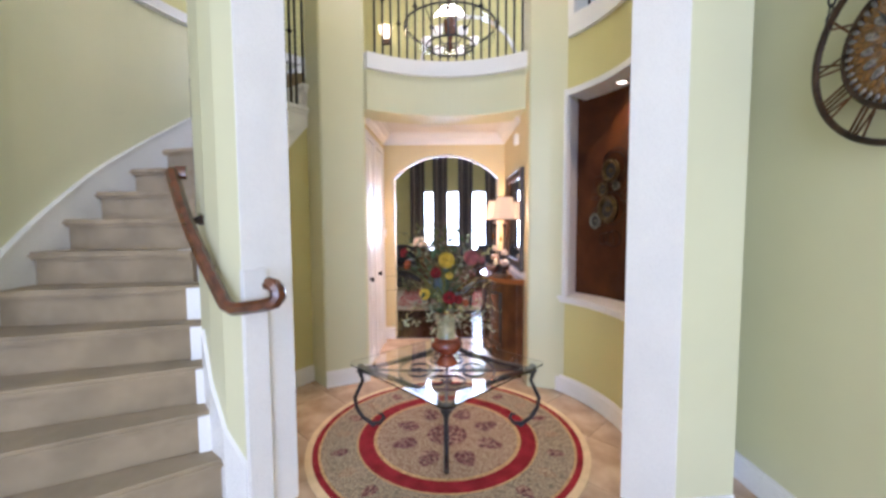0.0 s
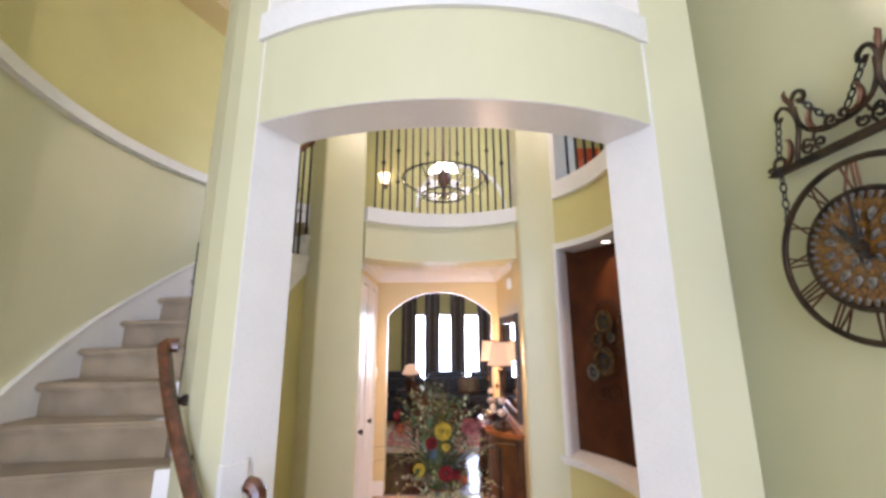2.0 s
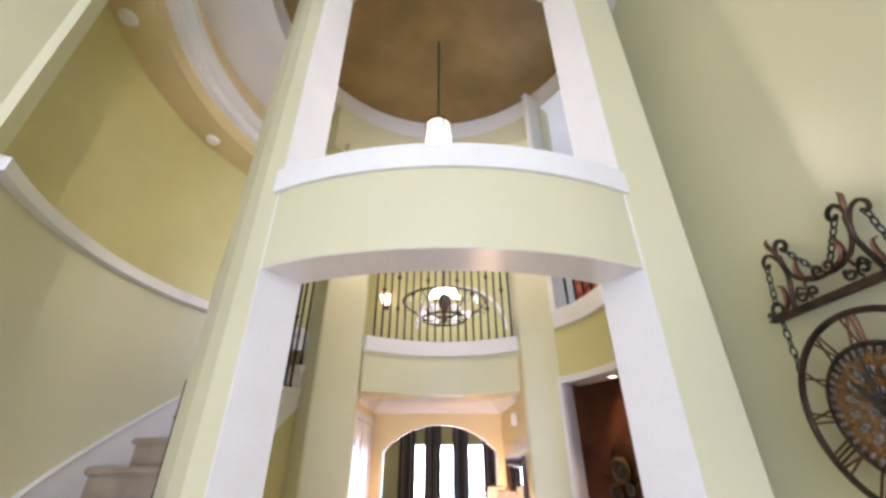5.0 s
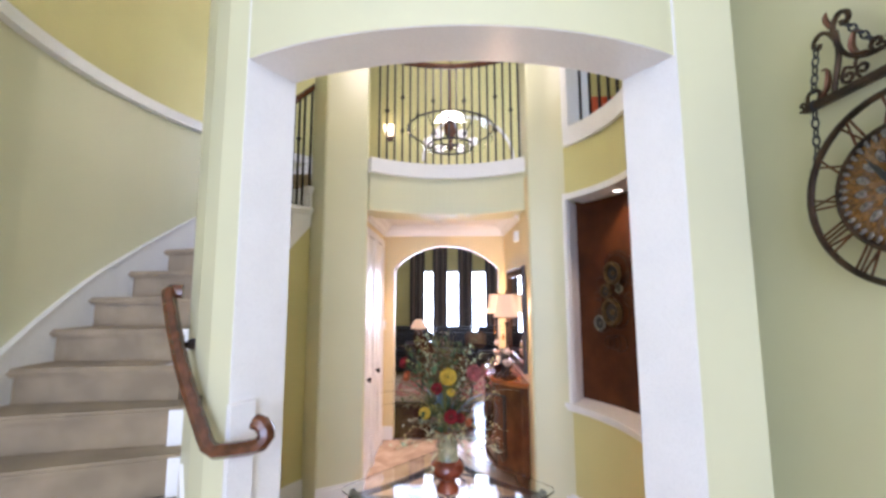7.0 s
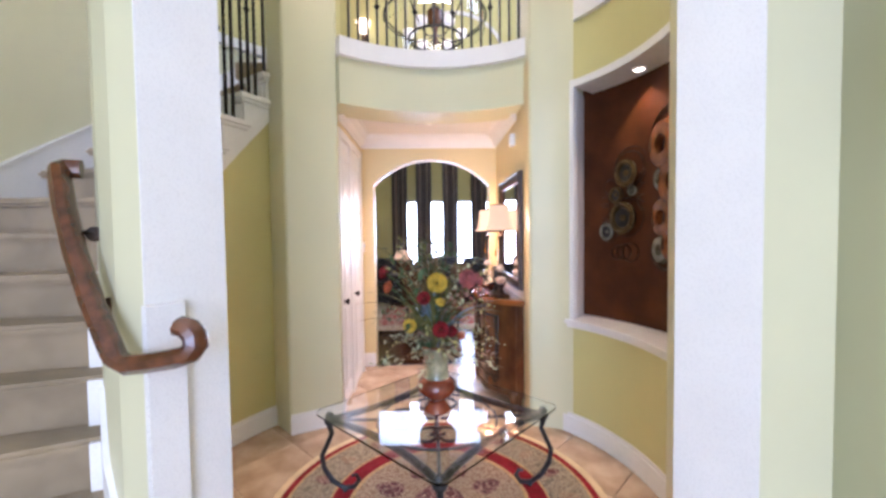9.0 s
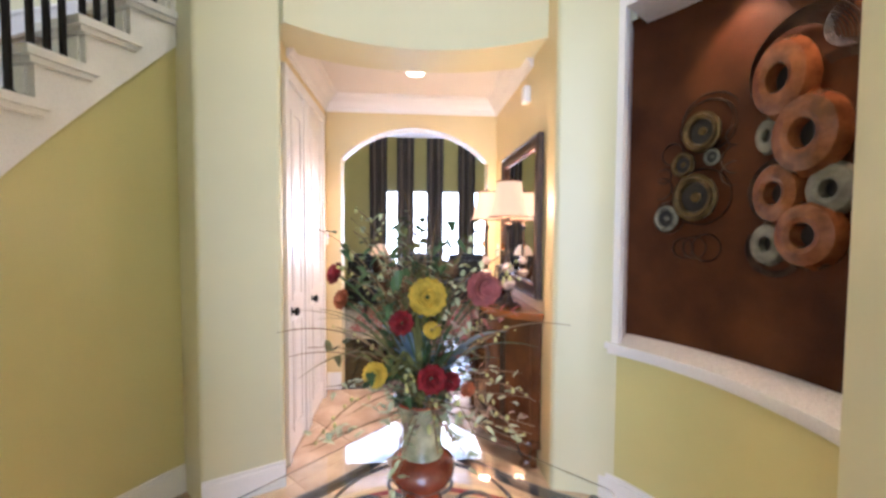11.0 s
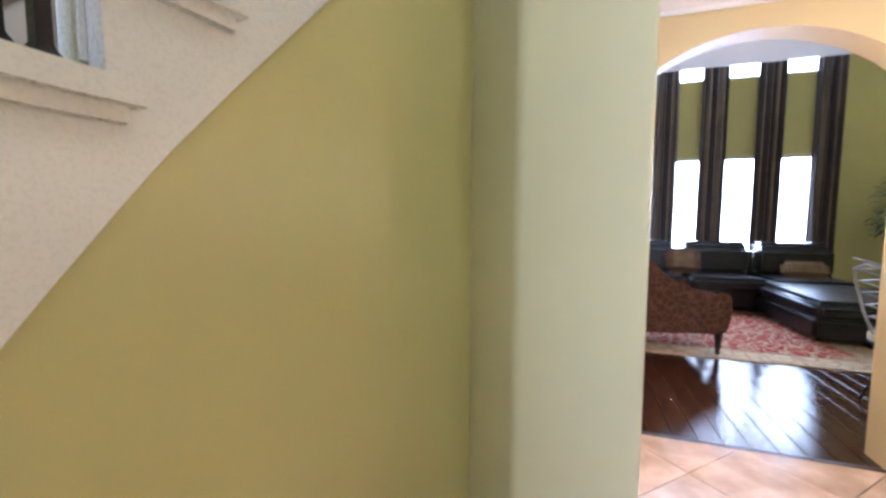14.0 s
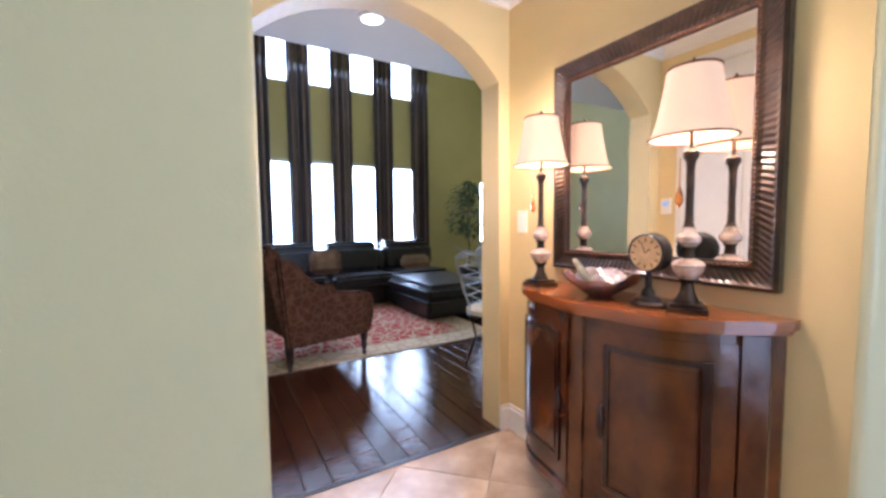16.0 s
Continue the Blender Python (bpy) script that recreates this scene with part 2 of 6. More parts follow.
def ring_pts(c, r, n=32, axis="z"):
    out = []
    for k in range(n):
        a = 2 * math.pi * k / n
        u, v = r * math.cos(a), r * math.sin(a)
        out.append((c[0] + u, c[1] + v, c[2]) if axis == "z" else ((c[0] + u, c[1], c[2] + v) if axis == "y" else (c[0], c[1] + u, c[2] + v)))
    return out


def curve_pts(pts, sg, y, n=12):
    """A smooth line through points (x, z) on an upright plane, mirrored by sg."""
    out = []
    k = len(pts) - 1
    for i in range(n * k // 3 + 1 if k > 4 else n + 1):
        u = i * k / (n * k // 3 if k > 4 else n)
        j = min(k - 1, int(u))
        t = u - j
        p0, p1, p2, p3 = (pts[max(0, min(k, j + d))] for d in (-1, 0, 1, 2))
        q = [0.5 * (2 * b + (c - a) * t + (2 * a - 5 * b + 4 * c - d) * t * t + (3 * b - a - 3 * c + d) * t ** 3) for a, b, c, d in zip(p0, p1, p2, p3)]
        out.append((sg * q[0], y, q[1]))
    return out


def scroll(c, r0, r1, a0, a1, n=20, plane="xz"):
    """A spiral of points about c."""
    out = []
    for k in range(n + 1):
        q = k / n
        a, r = radians(a0 + (a1 - a0) * q), r0 + (r1 - r0) * q
        u, v = r * math.cos(a), r * math.sin(a)
        out.append((c[0] + u, c[1], c[2] + v) if plane == "xz" else ((c[0], c[1] + u, c[2] + v) if plane == "yz" else (c[0] + u, c[1] + v, c[2])))
    return out


# ---- the plan ----
RC = (0.17, 2.98)        # centre of the rotunda
RIN = 1.14               # its inner radius
SC = (0.143, 2.98)       # centre of the winding stair
FC = (0.2, 4.2)          # centre of the bowed front wall
HEAD = 2.685             # head of the front opening
TOP = 5.6                # upper ceiling
DA, DB = 126.5, 54.0     # angles of the doorway's sides, seen from RC
HALL_L, HALL_R, HALL_END, HALL_C = -0.60, 0.82, 5.17, 2.42


def tread_z(n):
    return 0.188 * n - 0.083


def tread_angle(n):
    z = tread_z(n)
    return 175.5 - (z - 1.6) / (0.0292 if z > 1.6 else 0.0336)


def stair_z(a):
    """Height of the tread line at an angle about SC."""
    return 1.6 + (175.5 - a) * (0.0292 if a < 175.5 else 0.0336)


# ---- large structure ----
# piers and head of the bowed front wall
def arc(c, r, a0, a1, n):
    return [polar(c, r, a0 + (a1 - a0) * k / n) for k in range(n + 1)]


left_pier = [(-0.75, 2.2), (-0.62, 2.41), (-0.95, 2.60), (-1.16, 2.70), (-1.30, 2.80), (-1.335, 2.84), (-1.235, 2.66), (-1.13, 2.50), (-0.98, 2.33), (-0.87, 2.245)]
structure(part("wall_pier_west", prism(left_pier, 0, TOP, None), M_PALE, label="pale green painted plaster pier beside the stair"))
right_pier = [(1.02, 2.41), (1.165, 2.2), (1.45, 2.235), (1.74, 2.63), (1.74, 2.75), (1.2, 2.75)]
structure(part("wall_pier_east", prism(right_pier, 0, TOP, None), M_PALE, label="pale green painted plaster pier"))


def bowed(r0, r1, z0, z1, xa, xb, n=20):
    a0 = -90 + math.degrees(math.asin((xa - FC[0]) / r1))
    a1 = -90 + math.degrees(math.asin((xb - FC[0]) / r1))
    return sector(FC, r0, r1, a0, a1, z0, z1, n)


structure(part("wall_front_head", bowed(1.97, 2.215, HEAD, 3.14, -0.76, 1.175), M_PALE, label="pale green bowed wall over the opening"))
structure(part("trim_front_ledge", bowed(1.93, 2.235, 3.14, 3.29, -0.78, 1.195), M_TRIM, label="white bowed ledge cap"))
for nm, poly in (("trim_reveal_west", [(-0.752, 2.197), (-0.617, 2.413), (-0.614, 2.411), (-0.747, 2.195)]), ("trim_reveal_east", [(1.022, 2.412), (1.168, 2.198), (1.163, 2.196), (1.017, 2.409)])):
    structure(part(nm, prism(poly, 0, TOP - 0.01), M_TRIM, label="white painted reveal of the opening"))
structure(part("trim_head_soffit", bowed(1.972, 2.213, HEAD - 0.004, HEAD - 0.0005, -0.745, 1.16), M_TRIM, label="white painted soffit"))
structure(part("wall_front_top", bowed(1.97, 2.215, 5.3, TOP, -0.76, 1.175), M_PALE))

# rotunda: doorway columns, head, wall with the niche
structure(part("wall_rotunda_west", rounded([(-0.544, 3.90), (-0.878, 3.735), (-1.045, 3.905), (-0.98, 4.02), (-0.70, 4.10), (HALL_L, 4.06)], 0, 4.95, (0, 1), 0.024), M_PALE, label="pale green plaster column beside the doorway", smooth=True))
structure(part("wall_rotunda_head", sector(RC, RIN, RIN + 0.32, DA + 1, DB, 2.35, 2.685, 24), M_PALE))
structure(part("trim_balcony_ledge", sector(RC, RIN - 0.035, RIN + 0.16, DA + 1.5, DB - 0.6, 2.685, 2.815, 24), M_TRIM, label="white curved ledge under the balcony rail"))
NA, NB, NZ0, NZ1 = 36.0, -13.0, 0.79, 2.37
NR = 0.22               # depth of the niche
bm = sector(RC, RIN, RIN + 0.42, NA, -16, 0, NZ0, 30)
sector(RC, RIN, RIN + 0.3, -16, -27, 0, NZ0, 6, bm)
structure(part("wall_rotunda_east_low", bm, M_PALEDIM))
structure(part("wall_rotunda_east_high", sector(RC, RIN, RIN + 0.42, NA, -16, NZ1 + 0.05, 2.80, 24), M_PALEDIM))
structure(part("wall_rotunda_east_column", rounded([(HALL_R + 0.002, 3.765), (0.96, 3.732), (1.035, 3.697), polar(RC, RIN, NA), polar(RC, RIN + NR, NA + 3.0), polar(RC, RIN + 0.44, NA + 5), (1.0, 4.15), (HALL_R + 0.002, 4.15)], 0, 4.95, (0,), 0.022), M_PALE, label="pale green plaster column beside the niche", smooth=True))
structure(part("wall_rotunda_east_end", sector(RC, RIN, RIN + 0.42, NB, -16, NZ0, NZ1 + 0.05, 3, sector(RC, RIN, RIN + 0.3, -16, -27, NZ0, 2.80, 4)), M_PALEDIM))
structure(part("wall_niche_back", sector(RC, RIN + NR, RIN + 0.44, NA + 2.8, NB + 0.3, NZ0, NZ1 + 0.04, 28), M_LEATHER, label="brown suede-textured back of the niche"))
structure(part("trim_upper_sill", sector(RC, RIN - 0.03, RIN + 0.3, NA - 1, -27, 2.80, 2.95, 20), M_TRIM, label="white curved sill of the upper opening"))

# winding stair: low wall under the flight, outer wall, upper walls
def soffit_z(a):
    """Underside of the sloping stringer at an angle."""
    return 1.33 + (172.5 - a) * (0.0292 if a < 172.5 else 0.0322)


structure(part("wall_under_stair", sector(SC, 1.50, 1.60, 138, 185.5, 0, lambda a: max(0.05, soffit_z(a) + 0.02), 34), M_PALEDIM, label="pale green curved wall under the stair, coloured as in warm shade"))
structure(part("wall_stair_outer", sector(SC, 2.40, 2.55, 125, 208, 0, 3.08, 40), M_PALE, label="pale green curved outer wall of the stair"))
structure(part("trim_stair_cap", sector(SC, 2.34, 2.62, 125, 207, 3.06, 3.14, 40), M_TRIM, label="white curved cap on the stair wall"))
structure(part("wall_stair_upper", sector(SC, 2.62, 2.75, 112, 209, 3.06, TOP, 40), M_PALEDIM, label="pale green curved upper wall, coloured as in warm shade"))
structure(part("wall_stair_pier", sector(SC, 2.40, 2.75, 206, 209, 3.08, TOP, 4), M_PALE))

# foyer
structure(part("wall_foyer_east", box(1.72, -4.5, 0, 1.87, 2.72, TOP), M_PALE, label="pale green painted foyer wall"))
structure(part("wall_foyer_west", prism([(-1.98, 1.86), (-2.15, 1.2), (-2.3, -4.5), (-2.6, -4.5), (-2.6, 1.5), (-2.15, 1.8)], 0, TOP), M_PALE))
bm = box(-3.0, -4.62, 0, -1.9, -4.5, TOP)
box(1.4, -4.62, 0, 2.1, -4.5, TOP, bm=bm)
box(-1.9, -4.62, 2.5, 1.4, -4.5, 3.1, bm=bm)
box(-1.9, -4.62, 5.05, 1.4, -4.5, TOP, bm=bm)
structure(part("wall_south", bm, M_PALE))

# hall
structure(part("wall_hall_east", box(HALL_R, 3.79, 0, HALL_R + 0.15, HALL_END + 0.02, 2.62), M_YELLOW, label="warm yellow painted hall wall"))
structure(part("wall_hall_west", box(HALL_L - 0.15, 4.06, 0, HALL_L, HALL_END + 0.02, 2.62), M_YELLOW))
AX0, AX1, ASP, ARISE = -0.477, 0.749, 1.914, 0.27


def arch_wall(y0, y1, xl, xr, ztop):
    """A wall across the hall with a segmental arched opening."""
    bm = box(xl, y0, 0, AX0, y1, ztop)
    box(AX1, y0, 0, xr, y1, ztop, bm=bm)
    half = (AX1 - AX0) / 2
    rad = (half * half + ARISE * ARISE) / (2 * ARISE)
    cx, cz = (AX0 + AX1) / 2, ASP + ARISE - rad
    n = 24
    cols = []
    for k in range(n + 1):
        x = AX0 + (AX1 - AX0) * k / n
        z = cz + math.sqrt(max(0, rad * rad - (x - cx) ** 2))
        cols.append([bm.verts.new(p) for p in ((x, y0, z), (x, y1, z), (x, y1, ztop), (x, y0, ztop))])
    for u, v in zip(cols, cols[1:]):
        for k in range(4):
            bm.faces.new((u[k], u[(k + 1) % 4], v[(k + 1) % 4], v[k]))
    return bm


structure(part("wall_hall_arch", arch_wall(HALL_END, HALL_END + 0.16, -3.0, 4.6, 2.62), M_YELLOW, label="warm yellow wall with an arched opening"))

# living room
LY = 9.85
bm = box(-3.0, LY, 0, 4.9, LY + 0.15, 0.62)
box(-3.0, LY, 2.16, 4.9, LY + 0.15, 3.3, bm=bm)
box(-3.0, LY, 4.25, 4.9, LY + 0.15, 5.2, bm=bm)
for za, zb in ((0.62, 2.16), (3.3, 4.25)):
    box(-3.0, LY, za, -0.72, LY + 0.15, zb, bm=bm)
    if za > 1:
        box(2.72, LY, za, 4.9, LY + 0.15, zb, bm=bm)
    else:
        box(2.72, LY, za, 3.95, LY + 0.15, zb, bm=bm)
        box(4.25, LY, za, 4.9, LY + 0.15, zb, bm=bm)
        box(3.95, LY, za, 4.25, LY + 0.15, 0.8, bm=bm)
        box(3.95, LY, 1.95, 4.25, LY + 0.15, zb, bm=bm)
structure(part("wall_north", bm, M_LIVING, label="olive living room wall with tall windows"))
structure(part("wall_living_west", box(-3.15, 5.2, 0, -3.0, LY + 0.15, 5.2), M_LIVING))
bm = box(4.6, 5.2, 0, 4.75, LY, 5.2)
structure(part("wall_living_east", bm, M_LIVING))
structure(part("ceiling_soffit", box(-3.0, HALL_END + 0.16, 2.36, 4.6, 6.26, 2.7), M_CEIL))
structure(part("ceiling_living", box(-3.15, 5.2, 5.2, 4.9, LY + 0.15, 5.3), M_CEIL))
structure(part("wall_over_soffit", box(-3.0, 6.1, 2.7, 4.6, 6.255, 5.2), M_LIVING))

# floors and ceilings
structure(part("floor", box(-3.0, -4.6, -0.12, 2.1, HALL_END, -0.006), M_GROUT, label="travertine tiled floor laid on the diagonal"))
structure(part("floor_living", box(-3.15, HALL_END, -0.12, 4.9, LY + 0.15, -0.006), M_GAP, label="dark wood plank floor"))
structure(part("ceiling_hall", box(HALL_L - 0.15, 4.14, HALL_C, HALL_R + 0.15, HALL_END + 0.05, 2.62), M_CEIL))
# upper landing floor behind the balcony, upper walls
structure(part("floor_landing", box(-1.4, 4.18, 2.64, 3.0, 5.98, 2.76), M_CARPET))
structure(part("wall_landing_north", box(-3.0, 5.98, 2.7, 3.2, 6.08, TOP), M_PALEDIM))
structure(part("wall_landing_east", box(3.1, 2.0, 2.7, 3.2, 6.5, TOP), M_PALEDIM))
RING = (0.13, 2.72)
bm = bmesh.new()
N = 48
inner = [bm.verts.new((*polar(RING, 1.52, 360 * k / N), TOP)) for k in range(N)]
outer = [bm.verts.new((RING[0] + 8 * math.cos(2 * math.pi * k / N), RING[1] + 8 * math.sin(2 * math.pi * k / N), TOP)) for k in range(N)]
for k in range(N):
    bm.faces.new((inner[k], inner[(k + 1) % N], outer[(k + 1) % N], outer[k]))
structure(part("ceiling_upper", bm, M_CEIL))
structure(part("ceiling_ring", sector(RING, 1.52, 1.66, 0, 360, TOP - 0.12, TOP + 0.20, 64), M_TRIM, label="white ring moulding round the dome"))
structure(part("ceiling_dome", lathe([(1.58, TOP + 0.16), (1.5, TOP + 0.20), (1.2, TOP + 0.26), (0.6, TOP + 0.31), (0.05, TOP + 0.32)], 48, Matrix.Translation((*RING, 0))), M_DOME, label="dark brown painted dome", smooth=True))
structure(part("wall_rotunda_upper", sector(RING, 1.50, 1.66, 40, 140, 4.85, TOP - 0.12, 32), M_PALE, label="pale green curved wall under the dome"))
structure(part("ceiling_stair_soffit", sector(SC, 2.28, 2.64, 112, 209, 4.85, TOP, 40), M_YELLOW, label="plaster soffit over the stair"))
bm = sector(SC, 2.20, 2.28, 112, 209, 5.0, 5.08, 40)
sector(SC, 2.12, 2.28, 112, 209, 5.08, 5.2, 40, bm)
structure(part("trim_soffit_crown", bm, M_TRIM, label="white crown round the stair soffit"))

# ---- mouldings ----
def board(poly_in, poly_out, z0, z1):
    return prism(poly_in + poly_out[::-1], z0, z1)


def skirting(name, c, r, side, a0, a1, h=0.14, n=24):
    bm = sector(c, r, r + side * 0.016, a0, a1, 0, h - 0.02, n)
    sector(c, r, r + side * 0.009, a0, a1, h - 0.02, h, n, bm)
    return structure(part(name, bm, M_TRIM, label="white painted baseboard"))


skirting("baseboard", RC, RIN, -1, DB, -31)
skirting("baseboard", SC, 1.50, -1, 139, 183)
for (x0, y0), (x1, y1) in (((-0.544, 3.90), (-0.878, 3.735)), ((1.72, 2.60), (1.72, -4.5)), ((1.45, 2.235), (1.72, 2.60)), ((1.165, 2.2), (1.45, 2.235)), ((0.749, 5.17), (0.82, 5.17)), ((-0.60, 5.17), (-0.477, 5.17)), ((0.82, 5.17), (0.82, 4.95))):
    d = Vector((x1 - x0, y1 - y0)).normalized()
    nrm = Vector((-d.y, d.x))
    mid = Vector(((x0 + x1) / 2, (y0 + y1) / 2))
    if nrm.dot(Vector((0.15, 2.9 if y0 < 4 and x0 < 1 else (1.0 if y0 < 4 else 4.6))) - mid) < 0:
        nrm = -nrm
    poly = [(x0, y0), (x1, y1), (x1 + nrm.x * 0.016, y1 + nrm.y * 0.016), (x0 + nrm.x * 0.016, y0 + nrm.y * 0.016)]
    poly2 = [(x0, y0), (x1, y1), (x1 + nrm.x * 0.009, y1 + nrm.y * 0.009), (x0 + nrm.x * 0.009, y0 + nrm.y * 0.009)]
    structure(part("baseboard", prism(poly2, 0.12, 0.14, prism(poly, 0, 0.12)), M_TRIM, label="white painted baseboard"))


def crown(x0, y0, x1, y1, inward, z, size=0.12):
    """A crown moulding along a straight wall line, its profile stepping out towards the ceiling."""
    bm = bmesh.new()
    prof = [(0.0, -size), (0.012, -size), (0.018, -size * 0.82), (0.03, -size * 0.75), (0.05, -size * 0.45), (0.085, -size * 0.2), (0.09, -size * 0.1), (0.11, -size * 0.08), (0.11, 0), (0, 0)]
    rings = []
    for px, py in ((x0, y0), (x1, y1)):
        rings.append([bm.verts.new((px + inward[0] * u, py + inward[1] * u, z + w)) for u, w in prof])
    k = len(prof)
    for i in range(k):
        bm.faces.new((rings[0][i], rings[0][(i + 1) % k], rings[1][(i + 1) % k], rings[1][i]))
    bm.faces.new(rings[0])
    bm.faces.new(rings[1][::-1])
    return structure(part("trim_crown", bm, M_TRIM, label="white crown moulding"))


crown(HALL_R - 0.002, 4.16, HALL_R - 0.002, HALL_END, (-1, 0), HALL_C - 0.002)
crown(HALL_L + 0.002, 4.16, HALL_L + 0.002, HALL_END, (1, 0), HALL_C - 0.002)
crown(HALL_L, HALL_END - 0.002, HALL_R, HALL_END - 0.002, (0, -1), HALL_C - 0.002)

# frame and sill of the niche
bm = sector(RC, RIN - 0.010, RIN + 0.03, NA - 0.4, NA + 1.2, NZ0, NZ1 + 0.052, 3)
sector(RC, RIN - 0.012, RIN + 0.158, NB - 3.2, NB + 0.4, NZ0, NZ1 + 0.052, 3, bm)
sector(RC, RIN - 0.010, RIN + NR - 0.002, NA - 0.4, NB + 0.4, NZ1, NZ1 + 0.048, 24, bm)
prism([polar(RC, RIN, NA - 0.4), polar(RC, RIN + NR, NA + 2.5), polar(RC, RIN + NR, NA + 2.75), polar(RC, RIN, NA + 0.1)], NZ0 + 0.002, NZ1 - 0.002, bm)
structure(part("trim_niche_frame", bm, M_TRIM, label="white frame round the niche"))
bm = sector(RC, RIN - 0.035, RIN + NR, NA + 2.4, NB - 4.2, NZ0 - 0.022, NZ0 + 0.005, 28)
sector(RC, RIN - 0.016, RIN + 0.1, NA + 2.0, NB - 3.6, NZ0 - 0.05, NZ0 - 0.022, 28, bm)
structure(part("trim_niche_sill", bm, M_TRIM, label="white moulded niche sill"))
structure(part("trim_upper_post", sector(RC, RIN - 0.01, RIN + 0.3, NA, NA - 3, 2.95, TOP, 3), M_TRIM, label="white edge of the upper opening"))
structure(part("trim_wall_end", prism([(-0.755, 2.190), (-0.698, 2.281), (-0.672, 2.265), (-0.729, 2.174)], 0, 1.185), M_TRIM, label="white trim board on the wall end"))

# ---- staircase ----
stair = thing("staircase", "winding staircase with beige carpeted treads and white ends", "staircase")
NSTEP = 16
for n in range(1, NSTEP):
    a0, a1 = tread_angle(n), tread_angle(n + 1)
    rin = 1.25 if a0 > 203 else (1.34 if a0 > 197 else (1.40 if a0 > 190 else (1.52 if a0 > 185 else (1.60 if a0 > 175 else 1.76))))
    zt = tread_z(n)
    bm = sector(SC, rin, 2.385, a0, a1 - 0.3, max(0.0, zt - 0.24), zt - 0.03, 4)
    own = sector(SC, rin, 2.385, a0 + 1.1, a1 - 0.2, zt - 0.045, zt, 4)
    bmesh.ops.bevel(own, geom=[e for e in own.edges if all(abs(v.co.z - zt) < 1e-4 or True for v in e.verts) and e.calc_length() > 0.3], offset=0.016, segments=3, affect="EDGES")
    join(bm, own)
    part("carpet_step", bm, M_CARPET, stair, smooth=False)
    if 2 < n < 7:
        re = (1.335, 1.350, 1.395, 1.450)[n - 3]
        part("riser_end", sector(SC, re - 0.06, re + 0.03, a0 + 1.3, a0 + 0.2, zt - 0.19, zt - 0.012, 2), M_TRIM, stair, "white painted riser end")
    if a0 < 188:
        a0 = min(a0, 184.4)
        rw = 1.595 if a0 > 175 else 1.755
        part("stringer", sector(SC, 1.485, rw, a0, a1, lambda a: soffit_z(a), zt - 0.032, 4), M_TRIM, stair, "white painted stringer")
        cap = sector(SC, 1.452, rw + 0.01, a0 + 1.5, a1 - 1.2, zt - 0.032, zt + 0.002, 4)
        sector(SC, 1.468, rw - 0.05, a0 + 0.9, a1 - 0.6, zt - 0.055, zt - 0.032, 4, cap)
        part("tread_cap", cap, M_TRIM, stair, "white painted tread end")
        own = sector(SC, 1.52, rw - 0.03, a0 + 0.35, a0 + 0.05, zt - 0.16, zt - 0.06, 2)
        part("riser_panel", own, M_TRIM, stair)


def slope_z(a, up):
    return stair_z(a) + up


bm = sector(SC, 2.37, 2.40, 225, 118, lambda a: max(0.0, slope_z(a, -0.25)), lambda a: max(0.14, slope_z(a, 0.14)), 40)
sector(SC, 2.36, 2.40, 225, 118, lambda a: max(0.14, slope_z(a, 0.14)), lambda a: max(0.155, slope_z(a, 0.16)), 40, bm)
structure(part("trim_stair_skirt", bm, M_TRIM, label="white skirting board along the stair wall"))
# skirting on the stair side of the pier
edge = [(-0.75, 2.2), (-0.87, 2.245), (-0.98, 2.33), (-1.08, 2.445)]


def pier_skirt_z(x, y):
    a = math.degrees(math.atan2(y - SC[1], x - SC[0])) % 360
    return max(0.30, slope_z(a, 0.20))


out_edge = [(p[0] - 0.012, p[1] - 0.012) for p in edge]
structure(part("trim_pier_skirt", prism(edge + out_edge[::-1], 0.0, pier_skirt_z), M_TRIM, label="white skirting board beside the stair"))


def baluster(h, knuckles=(), parent=None, at=None, twisted=False):
    """An upright iron bar with a shoe and, on some, turned knuckles."""
    o = Matrix.Translation(at)
    bm = bmesh.new()
    rows = []
    n = 44 if twisted else 1
    for i in range(n + 1):
        z = h * i / n
        turn = math.pi / 4 + (max(0.0, min(1.0, (z / h - 0.30) / 0.45)) * math.pi * 5 if twisted else 0.0)
        rows.append([bm.verts.new((0.0125 * math.cos(turn + math.pi / 2 * q), 0.0125 * math.sin(turn + math.pi / 2 * q), z)) for q in range(4)])
    for u, v in zip(rows, rows[1:]):
        for q in range(4):
            bm.faces.new((u[q], u[(q + 1) % 4], v[(q + 1) % 4], v[q]))
    bm.faces.new(rows[-1])
    for z in knuckles:
        lathe([(0.008, z - 0.035), (0.013, z - 0.025), (0.010, z - 0.018), (0.021, z - 0.006), (0.023, z), (0.021, z + 0.006), (0.010, z + 0.018), (0.013, z + 0.025), (0.008, z + 0.035)], 8, None, bm)
    bmesh.ops.transform(bm, matrix=o, verts=bm.verts)
    b = part("baluster", bm, M_IRON, parent)
    sh = lathe([(0.025, 0), (0.026, 0.012), (0.020, 0.022), (0.012, 0.034)], 8, o)
    part("shoe", sh, M_IRON, b)
    return b


